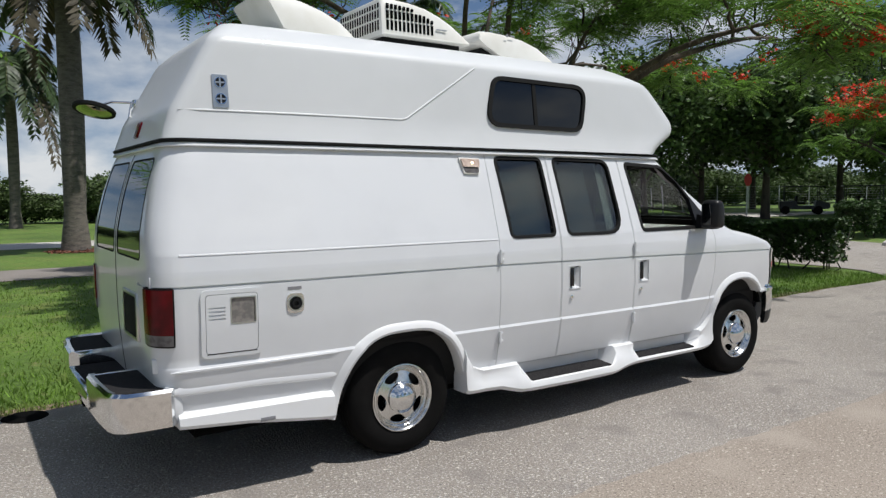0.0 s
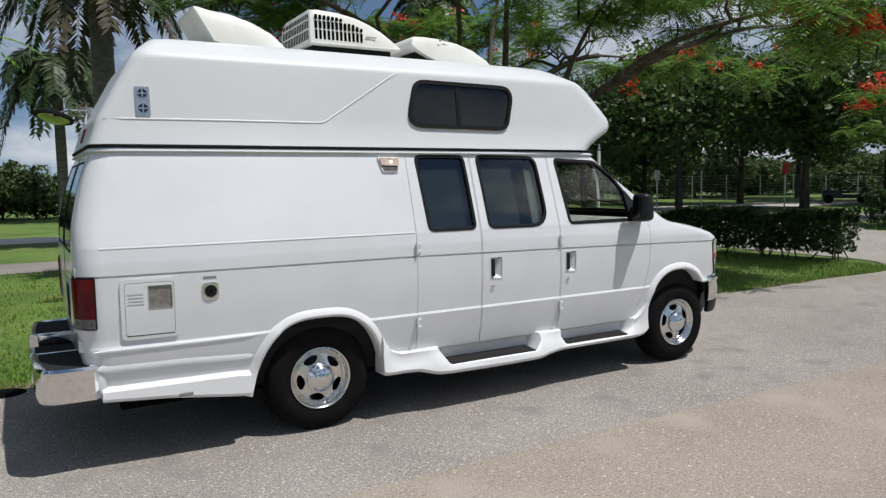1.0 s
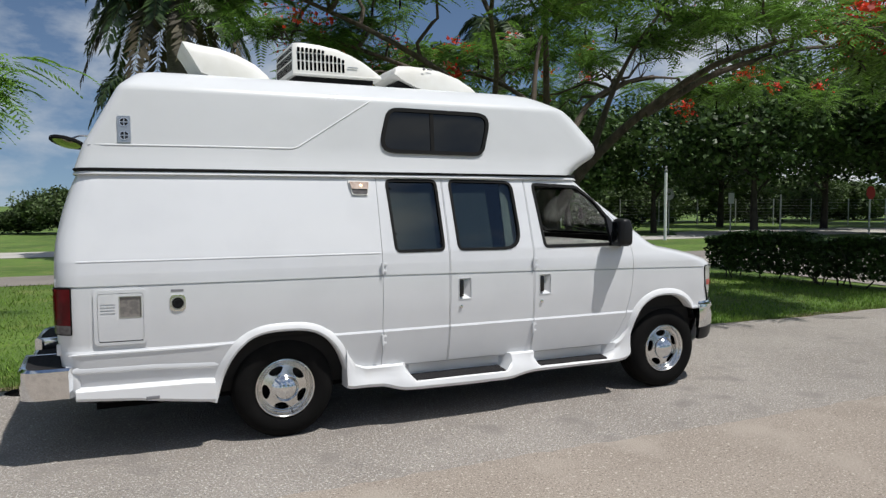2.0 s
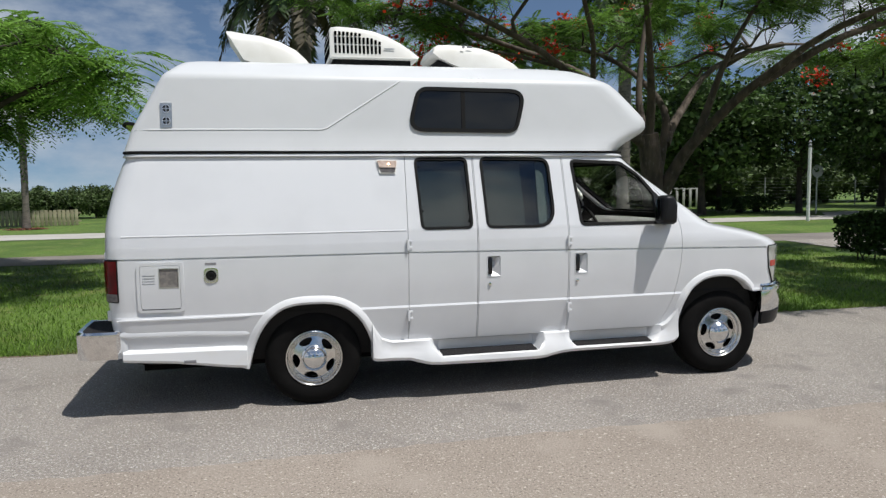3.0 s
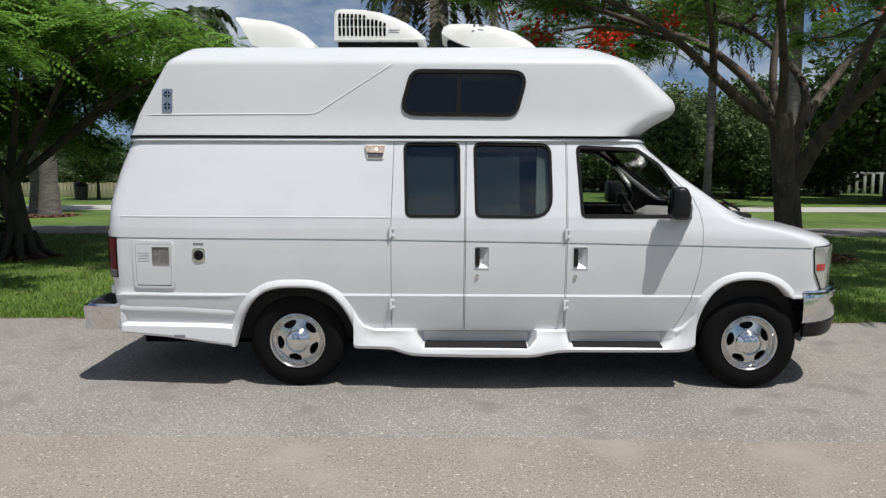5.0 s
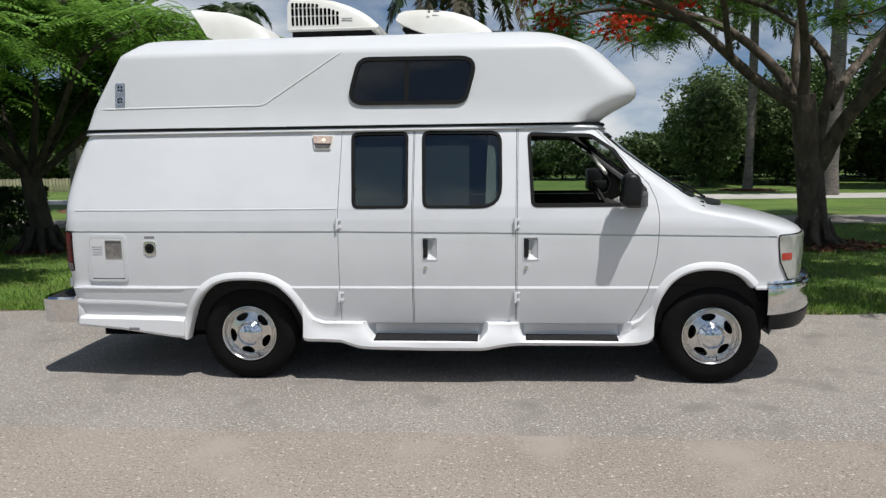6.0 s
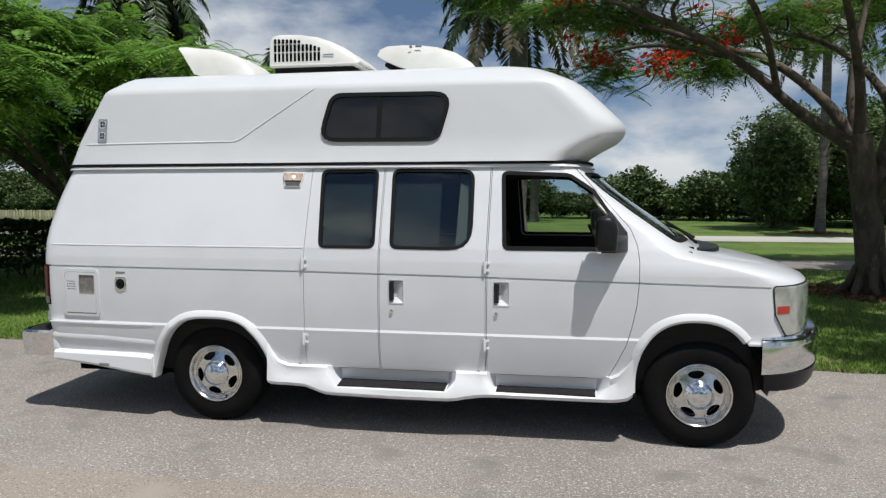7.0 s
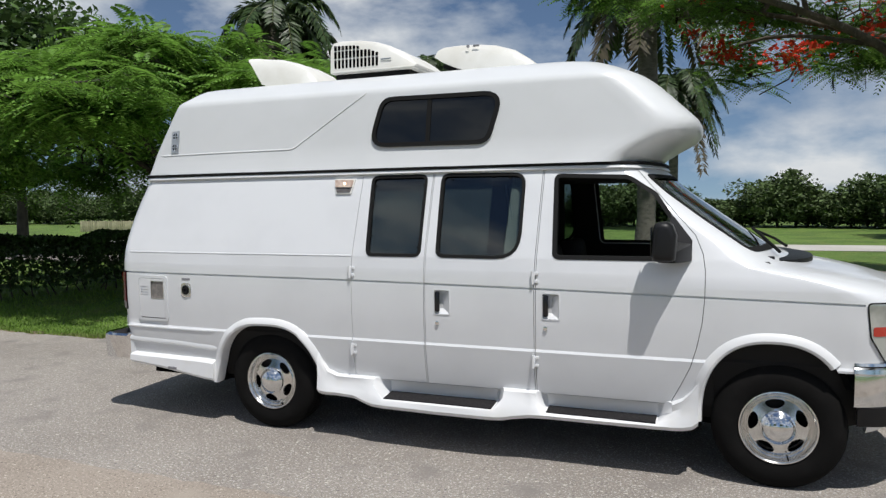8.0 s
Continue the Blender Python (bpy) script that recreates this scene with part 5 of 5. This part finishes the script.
def palm(x, y, height, reach, trunk_r, label, count=17, droop=1.0, dry=3):
    tree = thing("royal_palm", label, "palm tree", (x, y, 0), group="royal palms")
    pts, rad = [], []
    for k in range(15):
        t = k / 14
        pts.append((0.05 * math.sin(3 * t), 0.04 * math.cos(2 * t), -0.1 + (height + 0.1) * t))
        rad.append(trunk_r * (1.28 - 0.45 * min(1, t * 7) + 0.16 * math.sin(math.pi * t)))
    part("trunk", tube(pts, rad, 14), PALM_BARK, tree, sharp=60)
    part("crown_shaft", tube([(0, 0, height - 0.1), (0, 0, height + 0.4), (0, 0, height + 0.8)], [trunk_r * 0.8, trunk_r * 0.72, trunk_r * 0.35], 12), STEM, tree, "smooth green crown shaft")
    for k in range(count):
        a = 2.399 * k + 0.4
        t = k / count
        rise = 1.15 - 1.5 * t
        length = reach * RNG.uniform(0.9, 1.12)
        way = np.array([math.cos(a), math.sin(a), 0])
        rib, q = [], []
        n = 30
        for j in range(n + 1):
            u = j / n
            p = np.array([0, 0, height + 0.6]) + way * length * (u * (1 - 0.25 * u)) + np.array([0, 0, 1.0]) * length * (rise * 0.75 * u - droop * 0.95 * u * u)
            rib.append(p)
        rib = np.array(rib)
        ways = unit(np.gradient(rib, axis=0))
        side = unit(np.cross(ways, np.array([0, 0, 1.0])))
        for j in range(3, n + 1):
            w = reach * 0.26 * (1.05 - abs(j / n - 0.45) * 1.1)
            for s in (-1, 1):
                for m in (0, 1, 2):
                    root = rib[j] - ways[j] * m * length / n * 0.34
                    tip = root + (side[j] * s * RNG.uniform(0.55, 0.9) + ways[j] * 0.45 + np.array([0, 0, RNG.uniform(-0.75, 0.1)])) * w
                    half = ways[j] * reach * 0.021
                    mid_p = (root + tip) / 2 + np.array([0, 0, 0.03])
                    q.append([root, mid_p - half, tip, mid_p + half])
        leaf = quads("frond", np.array(q), DRY_FROND if k >= count - dry else FROND, tree)
        part("midrib", limb([tuple(p) for p in rib[::5]], 0.025, 0.006, 5), STEM, leaf)
    return tree


palm(0.70, 19.0, 8.4, 3.3, 0.335, "tall grey-trunked royal palm with hanging fronds", 34, 0.85, 6)
palm(0.3, 37.0, 7.6, 3.6, 0.26, "royal palm with a full crown on the far lawn", 24, 1.1, 2)
palm(-11.0, 28.5, 8.0, 2.6, 0.15, "slender royal palm on the far lawn", 15, 1.1, 2)
palm(-12.3, 17.6, 8.2, 2.9, 0.31, "royal palm with a pale thick trunk", 17, 1.1, 2)
palm(12.9, 27.0, 8.5, 2.6, 0.19, "royal palm with a pale trunk before dark trees", 15, 1.1, 2)
palm(14.6, 22.8, 9.0, 2.8, 0.28, "royal palm behind the spreading tree", 15, 1.1, 2)
palm(-13.5, 19.0, 7.3, 3.4, 0.25, "royal palm behind the feathery tree", 26, 0.9, 0)
for x, y, r in ((0.78, 19.0, 0.9), (12.9, 27.0, 1.2), (-12.3, 17.6, 0.9), (-11.0, 28.5, 0.8)):
    mulch_ring(x, y, r)


def broadleaf(name, x, y, height, radius, label, leaf=BROAD, size=0.17, lumps=34, per=330, low=0.26, trunk_r=0.24, category="tree", group="", flat=0.35):
    """A round-headed tree of many leafy lumps on a forked trunk."""
    tree = thing(name, label, category, (x, y, 0), RNG.uniform(0, 360), group=group)
    mid_z = height * (1 + low) / 2
    span = np.array([radius, radius, height * (1 - low) / 2])
    centres = blob(lumps, span * 0.80, 0.35) + np.array([0, 0, mid_z])
    bm = limb([(0, 0, -0.1), (0.05, 0.02, height * low * 0.8), (0.0, 0.08, height * 0.5), (0.05, 0, height * 0.75)], trunk_r, trunk_r * 0.3, 9)
    for c in centres[::3]:
        limb(bent((0.03, 0.03, height * RNG.uniform(low * 0.8, 0.5)), c, 0.05, 4, 0.3), trunk_r * 0.32, 0.02, 5, bm)
    part("trunk", bm, DARK_BARK, tree, sharp=60)
    pts = []
    for c in centres:
        k = RNG.uniform(0.16, 0.40) if lumps > 60 else RNG.uniform(0.26, 0.5)
        pts.append(c + blob(per, np.array([radius * k, radius * k, height * (1 - low) * 0.22]), 0.3))
    tagged(quads("crown", leaf_quads(np.concatenate(pts), size, 0.3, flat), leaf, tree), kind="stuff")
    return tree


oak = broadleaf("shade_tree", 21.5, 27.5, 7.7, 3.9, "dark green broadleaf shade tree in the park", per=330, group="shade trees", lumps=42, low=0.26)
oak_b = broadleaf("shade_tree", 30.5, 23.0, 9.6, 5.0, "dark green broadleaf shade tree in the park", per=330, group="shade trees", lumps=46, low=0.24)
for (x, y, a, s), src in zip(((25.5, 32.0, 40, 0.85), (27.0, 27.0, 100, 0.82), (36.0, 19.0, 190, 1.2), (41.0, 27.0, 250, 1.05), (44.0, 15.5, 10, 1.1), (50.0, 22.0, 70, 1.25), (38.0, 33.0, 300, 1.1), (55.0, 32.0, 20, 1.2),
                              (60.0, 13.0, 170, 1.2), (19.0, 36.0, 210, 0.7), (24.5, 40.0, 330, 0.8), (-21.5, 14.0, 15, 1.0), (-16.1, 28.8, 80, 0.42)), (oak, oak_b) * 8):
    m = copy_thing(src, pose(x, y, 0, 0, 0, a))
    m.scale = (s, s, s)
bush = broadleaf("scrub_tree", 12.0, 31.0, 5.4, 2.3, "dense dark green scrub tree at the field's edge", SCRUB_LEAF, 0.11, 44, 480, 0.05, 0.14, "tree", "scrub trees")
for x, y, s, a in ((14.6, 33.5, 1.0, 70), (16.5, 32.0, 0.95, 140), (19.5, 35.5, 1.1, 20), (23.0, 36.0, 1.15, 260), (15.0, 38.0, 1.15, 310), (-25.5, 33.0, 0.8, 90)):
    m = copy_thing(bush, pose(x, y, 0, 0, 0, a))
    m.scale = (s, s, s)
far = broadleaf("tree_line_tree", -64.0, 47.5, 3.2, 3.2, "low olive-green tree in the distant tree line", FAR_LEAF, 0.145, 62, 135, 0.02, 0.12, "tree", "distant tree line")
far_b = broadleaf("tree_line_tree", 64.0, 42.5, 3.6, 3.0, "low olive-green tree in the distant tree line", FAR_LEAF, 0.145, 62, 140, 0.02, 0.12, "tree", "distant tree line")
rnd = random.Random(4)
x = -78.0
while x < 92:
    x += rnd.uniform(1.5, 2.6) * (1.7 if abs(x) > 34 else 1.0)
    s = rnd.uniform(0.72, 1.05) * (0.58 if -24 < x < -5 else 0.86 if x < 11 else 1.0) * (1.35 if abs(x) > 30 else 1.0)
    m = copy_thing(rnd.choice((far, far_b)), pose(x, 41.5 + rnd.uniform(-0.8, 2.5) + (6 if x < -24 else 0), 0, 0, 0, rnd.uniform(0, 360)))
    m.scale = (s * rnd.uniform(0.9, 1.3), s, s * rnd.uniform(0.75, 1.2))
# out-of-view trees, added only for glass and chrome to reflect
for x, y, s in ((-34, -26, 1.0), (-18, -31, 1.15), (-3, -28, 0.95), (12, -33, 1.2), (27, -27, 1.0), (42, -30, 1.1), (-80, -26, 1.1), (-95, 6, 0.9), (-90, 24, 1.0), (58, -14, 1.1)):
    m = copy_thing(oak, pose(x, y, 0, 0, 0, 37 * x))
    m.scale = (s, s, s)


def hedge(a, b, height, depth, label, count=15000, leaf=HEDGE_LEAF, size=0.055):
    """A clipped hedge along a line, thinner towards the ground, where its stems show."""
    a, b = np.array(a, float), np.array(b, float)
    run = np.linalg.norm(b - a)
    ob = thing("hedge", label, "hedge", (*((a + b) / 2), 0), math.degrees(math.atan2(b[1] - a[1], b[0] - a[0])), "clipped hedges")
    u, v = RNG.uniform(-0.5, 0.5, count), RNG.uniform(-0.5, 0.5, count)
    w = 1 - RNG.uniform(0, 1, count) ** 1.6
    near = RNG.uniform(0, 1, count) < 0.75
    v = np.where(near, np.sign(v) * (0.5 - np.abs(RNG.normal(0, 0.06, count))), v)
    cap = RNG.uniform(0, 1, count) < 0.35
    w = np.where(cap, 1 - np.abs(RNG.normal(0, 0.05, count)), w)
    v = np.where(cap, RNG.uniform(-0.5, 0.5, count), v)
    wob = 0.06 * np.sin(u * run * 2.3) + 0.04 * np.sin(u * run * 5.1 + 1)
    z = 0.16 + (height - 0.16) * w + wob * w
    c = np.stack([u * run, v * depth * (0.72 + 0.28 * np.minimum(1, w * 2)) + wob, z], 1)
    tagged(quads("foliage", leaf_quads(c, size, 0.35, 0.3), leaf, ob), kind="stuff")
    bm = bmesh.new()
    for k in range(int(run * 5)):
        x, y = RNG.uniform(-0.49, 0.49) * run, RNG.uniform(-0.3, 0.3) * depth
        limb(bent((x, y, -0.05), (x + RNG.normal() * 0.15, y + RNG.normal() * 0.15, height * 0.8), 0.02, 4, 0.3), 0.018, 0.006, 5, bm)
    tagged(part("stem_work", bm, DARK_BARK, ob), kind="stuff")
    return ob


hedge((12.85, 2.85), (11.95, 7.0), 0.99, 1.05, "clipped dark green hedge with bare stems below", 23000)
hedge((22.3, 7.4), (34.0, 9.6), 1.15, 1.2, "long clipped hedge beyond the driveway", 22000, size=0.07)
hedge((-9.6, 3.3), (-8.5, 9.0), 1.12, 1.1, "clipped dark green hedge on the lawn", 19000)
hedge((23.0, 28.5), (27.0, 28.8), 0.8, 1.0, "low clipped hedge before the shade trees", 5000, size=0.08)

# grass blades on the lawn near the van
n = 130000
gx = RNG.uniform(-14, 14, n)
gy = 1.52 + 12.0 * RNG.uniform(0, 1, n) ** 1.9
edge = 1.52 + 0.06 * np.sin(gx * 1.9 + 8)
ok = (gy > edge) & ~((gx > 12.6)) & ~((gy > 11.4) & (gy < 13.8)) & ((gy < 3.2) | (RNG.uniform(0, 1, n) < 0.8))
gx, gy = gx[ok], gy[ok]
n = len(gx)
root = np.stack([gx, gy, np.full(n, -0.024)], 1)
h = RNG.uniform(0.03, 0.075, (n, 1)) * (1 + 0.6 * np.sin(gx * 1.3 + np.sin(gy * 2))[:, None] * 0.5)
lean = RNG.normal(size=(n, 3)) * 0.55
lean[:, 2] = 1
tip = root + unit(lean) * h
ang = RNG.uniform(0, math.pi, n)
wide = np.stack([np.cos(ang), np.sin(ang), np.zeros(n)], 1) * RNG.uniform(0.004, 0.009, (n, 1))
tagged(quads("grass", np.stack([root - wide, root + wide, tip + wide * 0.3, tip - wide * 0.3], 1), BLADE), "short green lawn grass along the roadside", "grass", kind="stuff")

# ---- park furniture and distance ----
def post(name, x, y, height, r, material, label, category="post"):
    t = thing(name, label, category, (x, y, 0))
    part("pole", tube([(0, 0, -0.1), (0, 0, height)], r, 10), material, t)
    return t


p = post("light_post", 22.0, 20.3, 3.1, 0.07, WHITE_SIGN, "slim white post at the edge of the drive")
part("finial", lathe([(0.0, 3.08), (0.06, 3.12), (0.08, 3.2), (0.04, 3.28), (0.06, 3.34), (0.0, 3.42)], 14, "z"), DECAL, p)
p = post("stop_sign", 34.5, 19.2, 2.3, 0.04, GALV, "red octagonal sign on a metal pole", "sign")
part("sign_plate", prism([(0.36 * math.cos(radians(22.5 + 45 * k)), 2.2 + 0.36 * math.sin(radians(22.5 + 45 * k))) for k in range(8)], -0.05, -0.035), RED_SIGN, p)
p = post("notice_sign", 30.0, 24.2, 2.1, 0.035, GALV, "small white notice on a pole", "sign")
part("sign_plate", box((0.42, 0.02, 0.6), (0, -0.045, 1.95), 0.008), WHITE_SIGN, p)
p = post("round_sign", 27.2, 26.0, 2.2, 0.04, GALV, "round pale sign on a grey pole", "sign")
part("sign_plate", lathe([(0.0, -0.05), (0.34, -0.05), (0.34, -0.035), (0.0, -0.035)], 24, at=(0, 0, 2.2)), GALV, p)
p = post("sign_post", 36.5, 26.5, 2.2, 0.05, GALV, "plain grey post beside the drive")

p = post("notice_post", -13.3, 30.6, 0.85, 0.04, GREY_WOOD, "short post with a small pale box by the fence")
part("sign_plate", box((0.32, 0.06, 0.30), (0, -0.06, 0.72), 0.01), WHITE_SIGN, p)
litter = thing("litter_bin", "dark cylindrical litter bin on the far lawn", "bin", (-16.75, 28.4, 0))
part("body", lathe([(0.26, 0.0), (0.29, 0.03), (0.31, 0.62), (0.29, 0.64), (0.0, 0.64)], 20, "z"), DARK_PAINT, litter)
part("lid", lathe([(0.32, 0.64), (0.33, 0.68), (0.26, 0.80), (0.10, 0.86), (0.0, 0.86), (0.0, 0.64)], 20, "z"), BLACK, litter)
bench = thing("park_bench", "dark slatted park bench on the far lawn", "bench", (25.6, 29.4, 0), 12)
for k in range(4):
    part("seat_slat", box((1.6, 0.09, 0.04), (0, -0.18 + 0.11 * k, 0.44), 0.008), DARK_BARK, bench)
for k in range(3):
    part("back_slat", box((1.6, 0.03, 0.09), (0, 0.25 + 0.02 * k, 0.56 + 0.12 * k), 0.008), DARK_BARK, bench)
for px in (-0.65, 0.65):
    part("leg", box((0.06, 0.48, 0.44), (px, 0, 0.20), 0.01), DARK_PAINT, bench)
railing = thing("white_railing", "white painted railing behind the shade trees", "railing", (25.6, 37.6, 0), -32)
for k in range(9):
    part("post", box((0.16, 0.10, 1.25), (0.42 * k - 1.7, 0, 0.60), 0.01), WHITE_SIGN, railing)
part("rail", box((3.6, 0.08, 0.10), (0, 0, 1.27), 0.01), WHITE_SIGN, railing)

# slatted fence in front of the tree line
fence = thing("fence", "low weathered wooden slat fence before the trees", "fence", (-38, 31.5, 0))
slat = mesh_of(box((0.15, 0.03, 0.75), (0, 0, 0.375), 0.006), "slat")
slat.materials.append(GREY_WOOD)
for k in range(150):
    o = new("slat", slat)
    o.parent = fence
    o.matrix_basis = pose(0.19 * k, 0.01 * math.sin(k), -0.02 + 0.015 * math.sin(k * 1.7))
for z in (0.2, 0.58):
    part("rail", box((28.6, 0.05, 0.08), (14.2, 0.04, z)), GREY_WOOD, fence)

# mesh fence far off by the shade trees
far_fence = thing("mesh_fence", "dark chain-link fence under the far trees", "fence", (40, 36, 0), -20)
for k in range(14):
    part("fence_post", tube([(3 * k - 10, 0, 0), (3 * k - 10, 0, 2.0)], 0.04, 6), GALV, far_fence)
wires = bmesh.new()
for k in range(9):
    tube([(-10, 0, 0.15 + 0.22 * k), (29, 0, 0.15 + 0.22 * k)], 0.006, 4, wires)
part("wire", wires, GALV, far_fence)


def cart(x, y, turn):
    c = thing("utility_cart", "dark utility cart with a flat canopy parked under the trees", "utility vehicle", (x, y, 0), turn, "parked carts")
    part("body", loft([[(px, -0.65, z), (px, -0.6, z + h), (px, 0.6, z + h), (px, 0.65, z)] for px, z, h in ((-1.5, 0.35, 0.5), (-0.5, 0.33, 0.55), (-0.4, 0.33, 0.25), (0.6, 0.33, 0.25), (0.7, 0.33, 0.6), (1.4, 0.38, 0.4), (1.5, 0.45, 0.25))]), DARK_PAINT, c)
    part("canopy", box((2.6, 1.3, 0.08), (-0.1, 0, 1.85), 0.03), DARK_PAINT, c)
    for px in (-1.2, 0.85):
        for py in (-0.55, 0.55):
            part("canopy_post", tube([(px, py, 0.8), (px, py, 1.83)], 0.025, 6), DARK_PAINT, c)
            part("wheel", lathe([(0.0, -0.1), (0.24, -0.1), (0.28, -0.06), (0.28, 0.06), (0.24, 0.1), (0.0, 0.1)], 20, at=(px * 0.95, py * 1.05, 0.28)), TYRE, c)
    part("bench", box((0.5, 1.1, 0.14), (-0.2, 0, 0.72), 0.04), CABIN_DARK, c)
    part("bench_back", box((0.12, 1.1, 0.45), (-0.48, 0, 0.98), 0.04), CABIN_DARK, c)
    return c


cart(44.6, 21.6, -56)
cart(46.6, 18.6, -56)

lid = tagged(part("valve_cover", lathe([(0.0, 0.004), (0.15, 0.004), (0.16, 0.0), (0.16, -0.02), (0.0, -0.02)], 28, "z"), UNDER), "dark round iron valve cover in the asphalt", "cover")
lid.matrix_basis = pose(-1.92, 1.36, 0.0)
